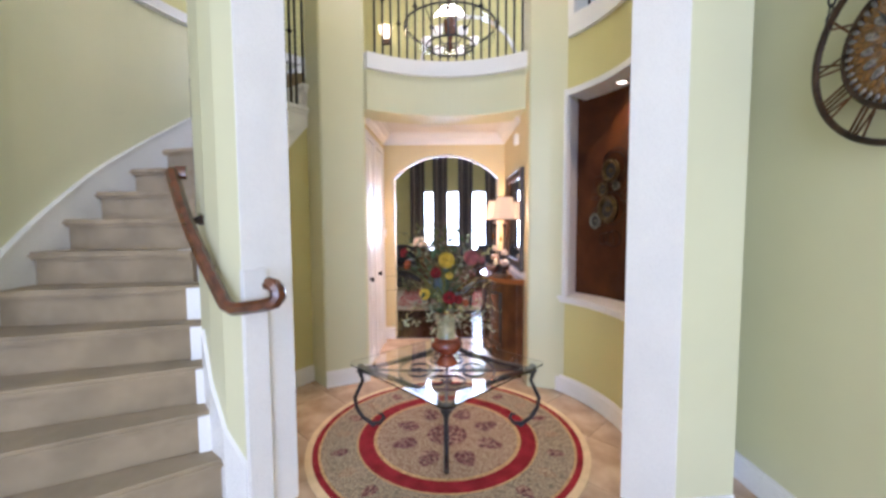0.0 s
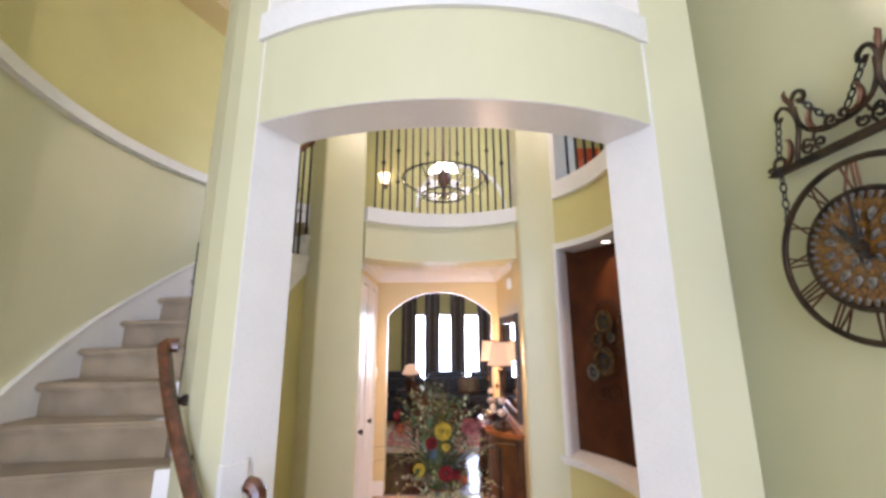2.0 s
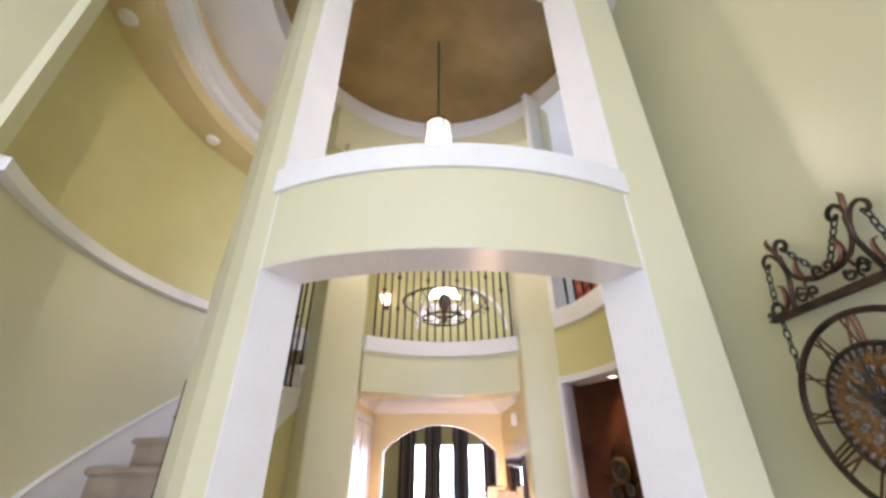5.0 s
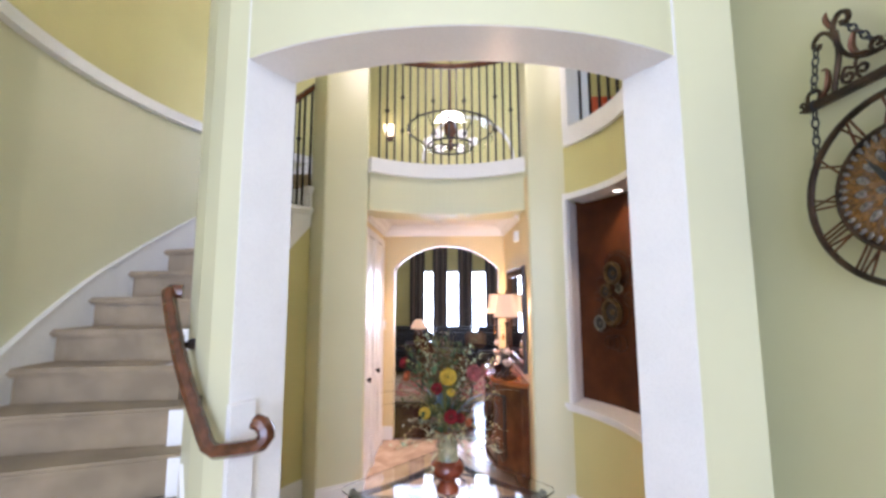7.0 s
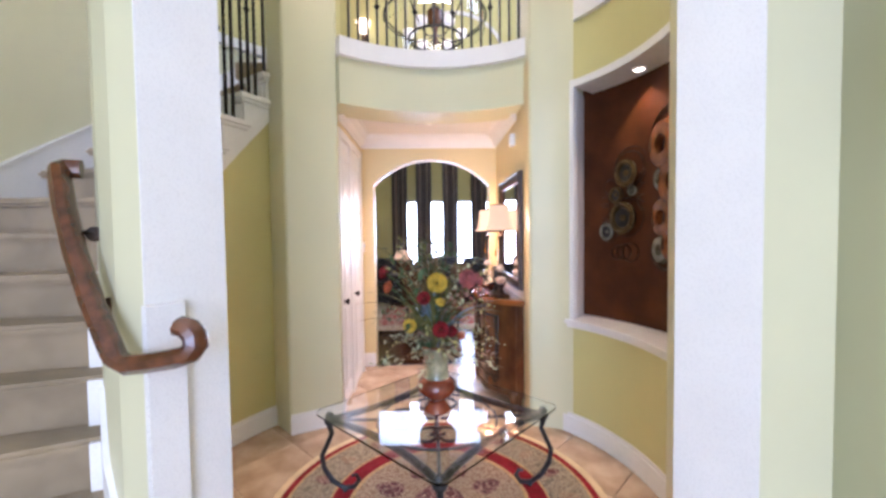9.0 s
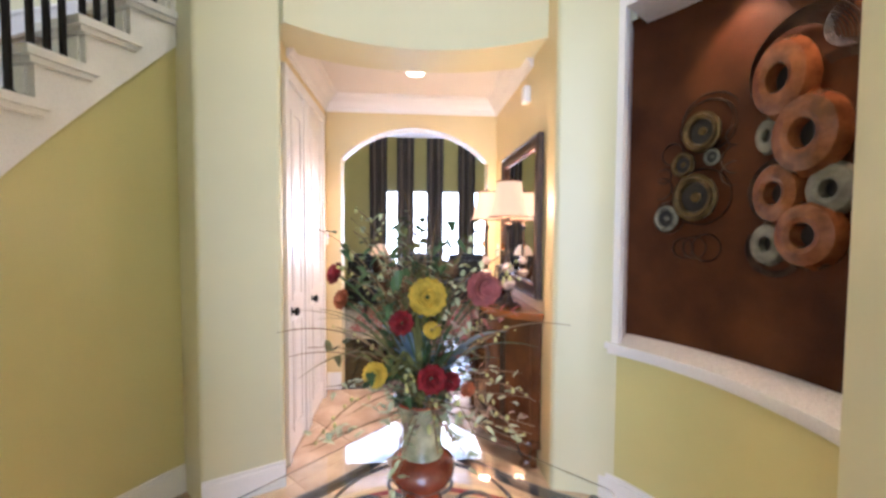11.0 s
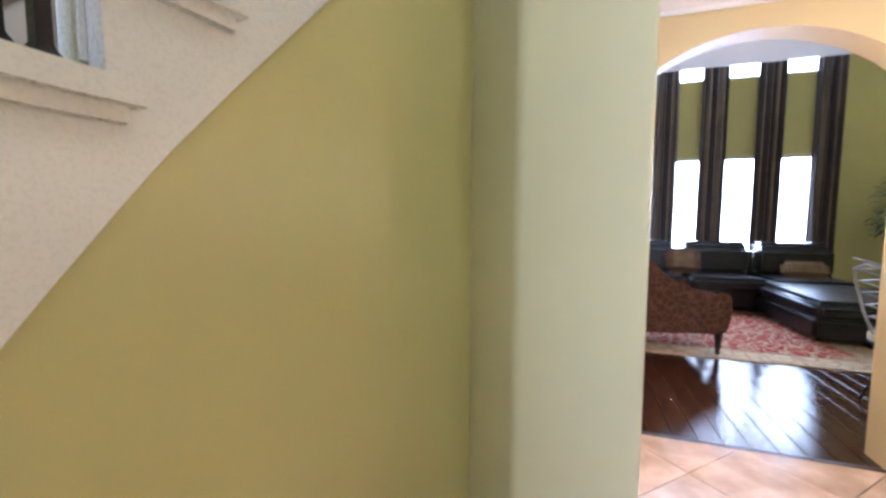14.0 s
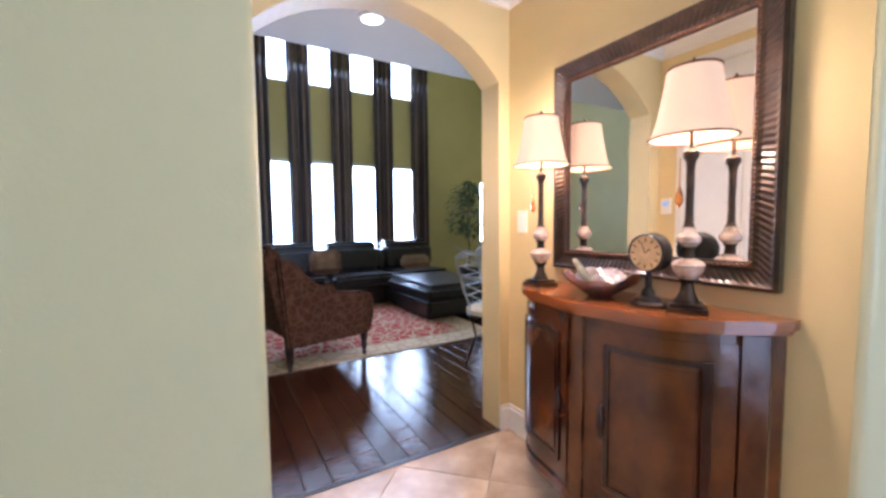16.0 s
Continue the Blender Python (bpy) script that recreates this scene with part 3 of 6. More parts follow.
rail = thing("stair_balustrade", "dark wrought iron stair balustrade with a brown wooden handrail", "railing")
k = 0
pts = []
for n in range(7, NSTEP):
    a0, a1 = tread_angle(n), tread_angle(n + 1)
    for q in (0.10, 0.40, 0.70)[2 if n == 7 else 0:]:
        a = a0 + (a1 - a0) * q
        x, y = polar(SC, 1.53, a)
        z = tread_z(n) + 0.001
        h = slope_z(a, 0.90) - z
        baluster(h, ((h * 0.62,) if k % 4 == 1 else ()), rail, (x, y, z), twisted=k % 2 == 0)
        k += 1
for i in range(34):
    a = 179.5 - i * 1.4
    x, y = polar(SC, 1.53, a)
    pts.append((x, y, slope_z(a, 0.91)))
part("handrail", tube(pts, 0.032, 10, flat=0.8), M_RAIL, rail, "brown stained wooden handrail", True)

grip = thing("wall_handrail", "brown stained wooden handrail with a curled end on the stair wall", "handrail")
path = [(-0.612, 2.140, 1.135), (-0.585, 2.137, 1.128), (-0.566, 2.134, 1.105), (-0.563, 2.132, 1.080), (-0.580, 2.130, 1.055), (-0.620, 2.130, 1.043), (-0.700, 2.130, 1.032), (-0.755, 2.130, 1.027), (-0.790, 2.134, 1.045), (-0.808, 2.142, 1.072), (-0.90, 2.197, 1.195), (-1.0, 2.264, 1.335), (-1.10, 2.345, 1.478), (-1.185, 2.425, 1.605), (-1.205, 2.447, 1.633), (-1.205, 2.470, 1.645), (-1.165, 2.490, 1.645)]
part("rail", tube(path, 0.037, 8, flat=0.80), M_RAIL, grip, smooth=True)
for (x, y, z), (wx, wy) in (((-0.95, 2.225, 1.24), (-0.915, 2.275)), ((-1.06, 2.315, 1.47), (-1.02, 2.36))):
    b = tube([(x, y, z - 0.02), (x + 0.005, y + 0.01, z - 0.055), (wx, wy, z - 0.065)], 0.007, 8)
    lathe([(0.026, -0.004), (0.026, 0.006)], 12, Matrix.Translation((wx, wy, z - 0.065)) @ pose(0, 0, 0, 90, 0, 35), b)
    part("bracket", b, M_BRONZE, grip, "bronze wall bracket", True)

# balconies
bal = thing("balcony_balustrade", "curved wrought iron balcony railing with a brown wooden handrail", "railing")
for i in range(19):
    a = DA - 4 - i * (DA - DB - 8) / 18
    x, y = polar(RC, RIN + 0.05, a)
    baluster(1.0, (((0.5,) if i % 4 == 1 else (0.33, 0.66)) if i % 2 else ()), bal, (x, y, 2.814))
part("handrail", tube([(*polar(RC, RIN + 0.05, DA - 1 - i * (DA - DB - 2) / 24), 3.83) for i in range(25)], 0.034, 10, flat=0.75), M_RAIL, bal, "brown stained wooden handrail", True)
bal = thing("side_balustrade", "wrought iron railing in the upper side opening", "railing")
for i in range(10):
    a = 30 - i * 4.6
    x, y = polar(RC, RIN + 0.08, a)
    baluster(0.92, (((0.46,) if i % 4 == 1 else (0.3, 0.6)) if i % 2 else ()), bal, (x, y, 2.949))
part("handrail", tube([(*polar(RC, RIN + 0.08, 33 - i * 3), 3.88) for i in range(20)], 0.034, 10, flat=0.75), M_RAIL, bal, "brown stained wooden handrail", True)

# ---- rug and table in the rotunda ----
RUGC = (0.143, 2.978)


def rug_material(name, ground, figures, scale, mix=(0.42, 0.5)):
    """Woven wool with scrolling figures of a second and third colour."""
    m = bpy.data.materials.new(name)
    m.use_nodes = True
    t = m.node_tree
    n, l = t.nodes, t.links
    b = n["Principled BSDF"]
    co = n.new("ShaderNodeTexCoord")
    warp = n.new("ShaderNodeTexNoise")
    warp.inputs["Scale"].default_value = scale * 0.6
    add = n.new("ShaderNodeVectorMath")
    add.operation = "MULTIPLY_ADD"
    add.inputs[1].default_value = (0.07, 0.07, 0)
    l.new(co.outputs["Object"], warp.inputs["Vector"])
    l.new(warp.outputs["Color"], add.inputs[0])
    l.new(co.outputs["Object"], add.inputs[2])
    v = n.new("ShaderNodeTexVoronoi")
    v.feature = "DISTANCE_TO_EDGE"
    v.inputs["Scale"].default_value = scale
    l.new(add.outputs[0], v.inputs["Vector"])
    no = n.new("ShaderNodeTexNoise")
    no.inputs["Scale"].default_value, no.inputs["Detail"].default_value = scale * 2.2, 3
    l.new(co.outputs["Object"], no.inputs["Vector"])
    r1 = n.new("ShaderNodeValToRGB")
    r1.color_ramp.elements[0].position, r1.color_ramp.elements[1].position = 0.06, 0.10
    r1.color_ramp.elements[0].color, r1.color_ramp.elements[1].color = (*figures[0], 1), (*ground, 1)
    r2 = n.new("ShaderNodeValToRGB")
    r2.color_ramp.elements[0].position, r2.color_ramp.elements[1].position = 0.56, 0.60
    r2.color_ramp.elements[0].color, r2.color_ramp.elements[1].color = (0, 0, 0, 1), (1, 1, 1, 1)
    mx = n.new("ShaderNodeMix")
    mx.data_type = "RGBA"
    l.new(v.outputs["Distance"], r1.inputs[0])
    l.new(no.outputs[0], r2.inputs[0])
    l.new(r2.outputs[0], mx.inputs[0])
    l.new(r1.outputs[0], mx.inputs[6])
    mx.inputs[7].default_value = (*figures[1], 1)
    l.new(mx.outputs[2], b.inputs["Base Color"])
    b.inputs["Roughness"].default_value, b.inputs["Specular IOR Level"].default_value = 0.95, 0.1
    fine = n.new("ShaderNodeTexNoise")
    fine.inputs["Scale"].default_value = 500
    bp = n.new("ShaderNodeBump")
    bp.inputs["Strength"].default_value, bp.inputs["Distance"].default_value = 0.5, 0.004
    l.new(co.outputs["Object"], fine.inputs["Vector"])
    l.new(fine.outputs[0], bp.inputs["Height"])
    l.new(bp.outputs[0], b.inputs["Normal"])
    return m


M_WCREAM = material("cream_wool", (0.66, 0.52, 0.30), 0.95, vary=0.1, scale=8, grain=500, bump=0.4, spec=0.1)
M_WRED = material("crimson_wool", (0.23, 0.018, 0.024), 0.95, vary=0.25, scale=8, grain=500, bump=0.4, spec=0.1)
M_WBAND = rug_material("patterned_wool_band", (0.36, 0.30, 0.20), ((0.17, 0.15, 0.11), (0.20, 0.15, 0.09)), 42)
M_WMID = rug_material("patterned_wool_field", (0.38, 0.30, 0.20), ((0.22, 0.14, 0.09), (0.24, 0.17, 0.10)), 40)
M_WDARK = rug_material("plum_wool_figure", (0.14, 0.055, 0.055), ((0.36, 0.25, 0.18), (0.09, 0.05, 0.05)), 26)
M_WGOLD = material("gold_wool", (0.46, 0.31, 0.14), 0.95, vary=0.3, scale=60, grain=500, bump=0.4, spec=0.1)

rug = thing("round_rug", "round wool rug with crimson rings and a flowered centre", "rug", Matrix.Translation((*RUGC, 0)) @ Matrix.Diagonal((0.96, 0.96, 1, 1)))


def annulus(r0, r1, z=0.012, n=96):
    return sector((0, 0), max(r0, 0.001), r1, 0, 360, 0, z, n)


for nm, r0, r1, mt in (("border", 0.872, 0.915, M_WCREAM), ("red_line", 0.835, 0.872, M_WRED), ("edge_line", 0.820, 0.835, M_WGOLD), ("band", 0.60, 0.820, M_WBAND), ("inner_line", 0.588, 0.60, M_WGOLD),
                       ("red_ring", 0.490, 0.588, M_WRED), ("bead_ring", 0.468, 0.490, M_WGOLD), ("field", 0.135, 0.468, M_WMID), ("centre", 0.0, 0.135, M_WDARK)):
    part(nm, annulus(r0, r1), mt, rug)


def petal(r, w, h, ang, z0, z1):
    pts = []
    for k in range(14):
        a = 2 * math.pi * k / 14
        u, v = h * math.cos(a), w * math.sin(a) * (1 - 0.35 * math.cos(a))
        c, s = math.cos(ang), math.sin(ang)
        pts.append(((r + u) * c - v * s, (r + u) * s + v * c))
    return prism(pts, z0, z1)


for k in range(8):
    part("medallion", petal(0.30, 0.062, 0.085, 2 * math.pi * (k + 0.5) / 8, 0.0115, 0.0145), M_WDARK, rug)
for k in range(20):
    part("palmette", petal(0.71, 0.036, 0.055, 2 * math.pi * k / 20, 0.0115, 0.0145), (M_WDARK if k % 2 else M_WMID), rug)

TC = (0.14, 3.08)
TZ = 0.40
table = thing("glass_table", "low wrought iron table with a square glass top", "table", Matrix.Translation((*TC, 0)))
HD = 0.575


def concave_side(k, sag=0.06, z=TZ):
    a0, a1 = math.pi / 2 * k, math.pi / 2 * (k + 1)
    p, q = Vector((HD * math.cos(a0), HD * math.sin(a0))), Vector((HD * math.cos(a1), HD * math.sin(a1)))
    out = []
    for i in range(17):
        t = i / 16
        s = p.lerp(q, t)
        n = -((p + q) / 2).normalized()
        s = s + n * (sag * 4 * t * (1 - t))
        out.append((s.x, s.y, z))
    return out


for k in range(4):
    part("top_rail", tube(concave_side(k), 0.018, 8), M_PEWTER, table, smooth=True)
    a = math.pi / 2 * k
    c, s = math.cos(a), math.sin(a)
    prof = [(HD, TZ + 0.03), (HD + 0.005, TZ), (HD - 0.01, TZ - 0.05), (HD + 0.012, TZ - 0.10), (HD + 0.045, TZ - 0.17), (HD + 0.035, TZ - 0.24), (HD - 0.01, TZ - 0.31), (HD - 0.07, TZ - 0.352), (HD - 0.125, TZ - 0.345), (HD - 0.15, TZ - 0.31), (HD - 0.135, TZ - 0.28), (HD - 0.11, TZ - 0.285)]
    leg = tube([(r * c, r * s, z - 0.018) for r, z in prof], [0.014, 0.016, 0.012, 0.012, 0.013, 0.013, 0.013, 0.013, 0.012, 0.011, 0.009, 0.007], 8)
    part("leg", leg, M_PEWTER, table, smooth=True)
    cap = lathe([(0.012, 0), (0.03, 0.004), (0.032, 0.012), (0.02, 0.022), (0.026, 0.034), (0.014, 0.05)], 12, Matrix.Translation((HD * c, HD * s, TZ - 0.012)))
    part("corner_boss", cap, M_PEWTER, table, smooth=True)
    # foot touching the floor
    part("foot", lathe([(0.014, 0), (0.016, 0.01), (0.010, 0.022)], 10, Matrix.Translation(((HD - 0.075) * c, (HD - 0.075) * s, 0.0145))), M_PEWTER, table)
# scrollwork beneath the glass
for k in range(4):
    a = math.pi / 2 * k + math.pi / 4
    for sg in (-1, 1):
        cx, cy = 0.20 * math.cos(a + sg * 0.55), 0.20 * math.sin(a + sg * 0.55)
        part("scroll", tube(scroll((cx, cy, TZ - 0.004), 0.095, 0.02, math.degrees(a) + sg * 180, math.degrees(a) + sg * 560, 26, "xy"), 0.007, 6), M_PEWTER, table, smooth=True)
    part("cross_bar", tube([(0.02 * math.cos(a - math.pi / 4), 0.02 * math.sin(a - math.pi / 4), TZ - 0.008), (0.3 * math.cos(a - math.pi / 4), 0.3 * math.sin(a - math.pi / 4), TZ - 0.008), (HD * math.cos(a - math.pi / 4), HD * math.sin(a - math.pi / 4), TZ)], 0.008, 6), M_PEWTER, table)
    part("inner_ring", tube(scroll((0, 0, TZ - 0.004), 0.32, 0.32, math.degrees(a) - 45, math.degrees(a) + 45, 12, "xy"), 0.007, 6), M_PEWTER, table)
GS = 0.47
poly = []
for k, (sx, sy) in enumerate(((1, 1), (-1, 1), (-1, -1), (1, -1))):
    for j in range(7):
        a = math.pi / 2 * k + math.pi / 2 * j / 6
        poly.append((sx * (GS - 0.05) + 0.05 * math.cos(a), sy * (GS - 0.05) + 0.05 * math.sin(a)))
bm = prism(poly, 0, 0.010)
bmesh.ops.rotate(bm, cent=(0, 0, 0), matrix=Matrix.Rotation(math.pi / 4, 3, "Z"), verts=bm.verts)
bmesh.ops.translate(bm, vec=(0, 0, TZ + 0.042), verts=bm.verts)
gl = part("glass_top", bm, M_GLASS, table, "clear glass top with rounded corners")
gl.visible_shadow = False

# vase and flowers
VZ = TZ + 0.0525
VC = (0.14, 3.06)
M_OXRED = material("oxblood_glaze", (0.19, 0.035, 0.018), 0.16, vary=0.4, scale=9, grain=80, bump=0.05, second=(0.30, 0.075, 0.03), coat=0.4)
M_CELADON = material("painted_celadon_glaze", (0.22, 0.23, 0.13), 0.2, vary=0.4, scale=14, grain=60, bump=0.05, second=(0.45, 0.40, 0.24), coat=0.3)
vase = thing("flower_vase", "oxblood glazed vase with a painted green neck", "vase", Matrix.Translation((*VC, VZ)))
part("foot", lathe([(0.066, 0), (0.073, 0.008), (0.066, 0.024), (0.046, 0.052), (0.048, 0.064)], 28), M_OXRED, vase, smooth=True)
part("bowl", lathe([(0.048, 0.064), (0.080, 0.086), (0.100, 0.116), (0.104, 0.136), (0.098, 0.158), (0.066, 0.182)], 28), M_OXRED, vase, smooth=True)
part("neck", lathe([(0.066, 0.182), (0.060, 0.205), (0.062, 0.26), (0.072, 0.315), (0.086, 0.345), (0.089, 0.355), (0.083, 0.356), (0.068, 0.33), (0.05, 0.25)], 28), M_CELADON, vase, "green and cream painted neck", True)
part("rim", tube(ring_pts((0, 0, 0.355), 0.087, 28), 0.0045, 6, True), M_OXRED, vase, smooth=True)

M_LEAFA = material("deep_green_leaf", (0.055, 0.10, 0.035), 0.45, vary=0.4, scale=12, grain=60, bump=0.1)
M_LEAFB = material("olive_leaf", (0.12, 0.12, 0.035), 0.5, vary=0.4, scale=12, grain=60, bump=0.1)
M_LEAFC = material("grey_blue_leaf", (0.17, 0.24, 0.30), 0.55, vary=0.3, scale=12, grain=60, bump=0.1)
M_TWIG = material("dry_twig", (0.20, 0.13, 0.06), 0.7, vary=0.4, scale=30, grain=60, bump=0.1)
M_YFLOWER = material("yellow_petal", (0.60, 0.43, 0.045), 0.7, vary=0.25, scale=40, grain=60, bump=0.1)
M_RFLOWER = material("crimson_petal", (0.22, 0.012, 0.014), 0.7, vary=0.4, scale=40, grain=60, bump=0.1)
M_PFLOWER = material("dusty_pink_petal", (0.36, 0.11, 0.10), 0.7, vary=0.35, scale=30, grain=60, bump=0.1)
M_OFLOWER = material("orange_petal", (0.38, 0.10, 0.03), 0.7, vary=0.35, scale=30, grain=60, bump=0.1)
M_DRY = material("dried_tan_leaf", (0.34, 0.24, 0.15), 0.7, vary=0.35, scale=30, grain=60, bump=0.1, second=(0.45, 0.30, 0.24))
M_PALELEAF = material("pale_green_pod", (0.42, 0.46, 0.28), 0.5, vary=0.25, scale=30, grain=60, bump=0.1)
bouquet = thing("flower_arrangement", "silk flower arrangement with yellow, red and pink blooms", "flowers", Matrix.Translation((*VC, VZ + 0.335)))
rnd = random.Random(7)


def curve3(p0, p1, p2, n):
    return [Vector(p0) * (1 - t) ** 2 + Vector(p1) * 2 * t * (1 - t) + Vector(p2) * t * t for t in (i / n for i in range(n + 1))]


def blade(bm, pts, w):
    """A folded leaf blade along a curve, tapered at both ends."""
    rows = []
    for i, p in enumerate(pts):
        d = (pts[min(i + 1, len(pts) - 1)] - pts[max(i - 1, 0)]).normalized()
        side = d.cross(Vector((0, 0, 1)))
        side = side.normalized() if side.length > 1e-3 else Vector((1, 0, 0))
        up = side.cross(d)
        t = i / (len(pts) - 1)
        ww = w * (0.35 + 0.65 * math.sin(math.pi * min(1, 0.15 + 0.85 * t) ** 0.8)) * (1 - t ** 4 * 0.95)
        rows.append([bm.verts.new(p - side * ww), bm.verts.new(p - up * ww * 0.35), bm.verts.new(p + side * ww)])
    for u, v in zip(rows, rows[1:]):
        bm.faces.new((u[0], u[1], v[1], v[0]))
        bm.faces.new((u[1], u[2], v[2], v[1]))


for nm, mt, cnt, lo, hi, w in (("grass", M_LEAFA, 34, 0.28, 0.50, 0.009), ("grass", M_LEAFB, 30, 0.30, 0.58, 0.011), ("blue_leaf", M_LEAFC, 34, 0.24, 0.42, 0.026)):
    bm = bmesh.new()
    for i in range(cnt):
        a = rnd.uniform(0, 2 * math.pi)
        ln, tilt = rnd.uniform(lo, hi), abs(rnd.gauss(0.34, 0.36))
        o = Vector((math.cos(a), math.sin(a), 0))
        p0 = o * rnd.uniform(0, 0.03)
        p1 = o * (ln * 0.35 * tilt) + Vector((0, 0, ln * 0.6))
        p2 = o * (ln * min(1.0, tilt) * 0.95) + Vector((rnd.uniform(-.04, .04), rnd.uniform(-.04, .04), ln * (1.0 - tilt * 0.62)))
        blade(bm, curve3(p0, p1, p2, 9), w * rnd.uniform(0.7, 1.3))
    part(nm, bm, mt, bouquet)


def sprig(bm_t, bm_l, p2, n, leaf, spread=0.02):
    o = Vector(p2)
    pts = curve3((0, 0, 0), (o.x * 0.3, o.y * 0.3, o.z * 0.75 + 0.04), o, 10)
    tube(pts, [0.0028 - 0.0018 * i / 10 for i in range(11)], 5, bm=bm_t)
    for i in range(n):
        t = 0.35 + 0.65 * (i + 0.5) / n
        p = pts[min(10, int(t * 10))] + Vector([rnd.uniform(-spread, spread) for _ in range(3)])
        d = Vector([rnd.uniform(-1, 1), rnd.uniform(-1, 1), rnd.uniform(-0.6, 0.8)]).normalized()
        blade(bm_l, [p, p + d * leaf * 0.35, p + d * leaf * 0.7 + Vector((0, 0, -leaf * 0.05)), p + d * leaf + Vector((0, 0, -leaf * 0.2))], leaf * 0.26)


for nm, mt, cnt, leafs, size in (("foliage", M_LEAFA, 22, 13, 0.046), ("foliage", M_LEAFB, 20, 13, 0.042), ("foliage", M_PALELEAF, 26, 13, 0.030), ("dry_foliage", M_DRY, 26, 14, 0.026), ("blossom", M_PFLOWER, 5, 12, 0.028)):
    bt, bl = bmesh.new(), bmesh.new()
    for i in range(cnt):
        a = rnd.uniform(0, 2 * math.pi)
        r, z = rnd.uniform(0.03, 0.36), rnd.uniform(0.02, 0.66)
        if nm == "blossom":
            a, r, z = rnd.uniform(-0.6, 0.9), rnd.uniform(0.18, 0.34), rnd.uniform(0.30, 0.46)
        sprig(bt, bl, (r * math.cos(a), r * math.sin(a), z - r * 0.35 + 0.02), leafs, size)
    part("stem", bt, M_TWIG, bouquet)
    part(nm, bl, mt, bouquet)
# trailing vines
bt, bl = bmesh.new(), bmesh.new()
for sx, sy, dz in ((0.36, 0.02, -0.12), (0.30, -0.16, -0.06), (-0.36, -0.05, -0.10), (0.33, -0.05, 0.03), (-0.30, -0.18, -0.04), (0.12, -0.34, -0.02)):
    sprig(bt, bl, (sx, sy, dz), 12, 0.036, 0.025)
part("vine_stem", bt, M_TWIG, bouquet)
tagged(part("vine_leaf", bl, M_PALELEAF, bouquet), kind="stuff")
bt = bmesh.new()
for sx, sy, z in ((-0.06, 0.02, 0.66), (0.05, -0.05, 0.60), (-0.42, 0.05, 0.14), (0.44, -0.08, 0.26), (-0.40, -0.12, 0.26), (0.02, 0.06, 0.58)):
    tube(curve3((0, 0, 0), (sx * 0.4, sy * 0.4, abs(z) * 0.8 + 0.1), (sx, sy, z), 12), [0.004 - 0.003 * i / 12 for i in range(13)], 5, bm=bt)
part("twig", bt, M_TWIG, bouquet)


def bloom(at, size, mt, rings, dirn=(0, -1, 0.3), name="bloom", petals=11):
    """A round flower of overlapping petals about its facing direction, with a short stalk."""
    d = Vector(dirn).normalized()
    q = d.to_track_quat("Z", "Y").to_matrix().to_4x4()
    bm = bmesh.new()
    for k in range(rings):
        f = 1 - k / rings
        for j in range(petals):
            a = 2 * math.pi * (j + 0.5 * (k % 2)) / petals + rnd.uniform(-0.12, 0.12)
            e = 0.05 + 1.25 * (k / rings) + rnd.uniform(-0.06, 0.06)
            o = Vector((math.cos(a) * math.cos(e), math.sin(a) * math.cos(e), math.sin(e) * 0.8))
            n = Vector((-math.cos(a) * math.sin(e), -math.sin(a) * math.sin(e), math.cos(e)))
            p = [o * (size * 0.1), o * (size * 0.5) + n * (size * 0.10), o * (size * 0.85) + n * (size * 0.14), o * size + n * (size * 0.24)]
            blade(bm, p, size * 0.40 * (0.6 + 0.4 * f))
    bmesh.ops.transform(bm, matrix=Matrix.Translation(at) @ q, verts=bm.verts)
    b = part(name, bm, mt, bouquet)
    p = Vector(at)
    part("stalk", tube(curve3((0, 0, 0), (p.x * 0.35, p.y * 0.35, p.z * 0.7), p, 6), 0.003, 5), M_LEAFA, b)


# thin arching sprays with small pale buds
M_BUD = material("pale_bud", (0.42, 0.40, 0.14), 0.6, vary=0.3, scale=40, grain=90, bump=0.1)
for k in range(18):
    a = 2 * math.pi * (k + 0.5) / 18 + rnd.uniform(-0.12, 0.12)
    reach, top = rnd.uniform(0.20, 0.42), rnd.uniform(-0.06, 0.60)
    o = Vector((math.cos(a), math.sin(a), 0))
    p0, p1, p2 = o * 0.02, o * (reach * 0.45) + Vector((0, 0, max(0.16, top * 0.9))), o * reach + Vector((0, 0, top))
    sp = part("spray", tube(curve3(p0, p1, p2, 9), 0.0018, 5), M_TWIG, bouquet)
    bm = bmesh.new()
    for j in range(8):
        t = 0.55 + 0.45 * j / 7
        c = p0 * (1 - t) ** 2 + p1 * (2 * t * (1 - t)) + p2 * t * t
        c = c + Vector((rnd.uniform(-0.016, 0.016), rnd.uniform(-0.016, 0.016), rnd.uniform(-0.012, 0.014)))
        s = rnd.uniform(0.004, 0.0085)
        bmesh.ops.create_icosphere(bm, subdivisions=1, radius=s, matrix=Matrix.Translation(c) @ Matrix.Rotation(rnd.uniform(0, 3), 4, "X") @ Matrix.Diagonal((0.8, 0.8, 1.5, 1)))
    tagged(part("bud_cluster", bm, M_BUD, sp, "pale yellow-green buds", True), kind="stuff")

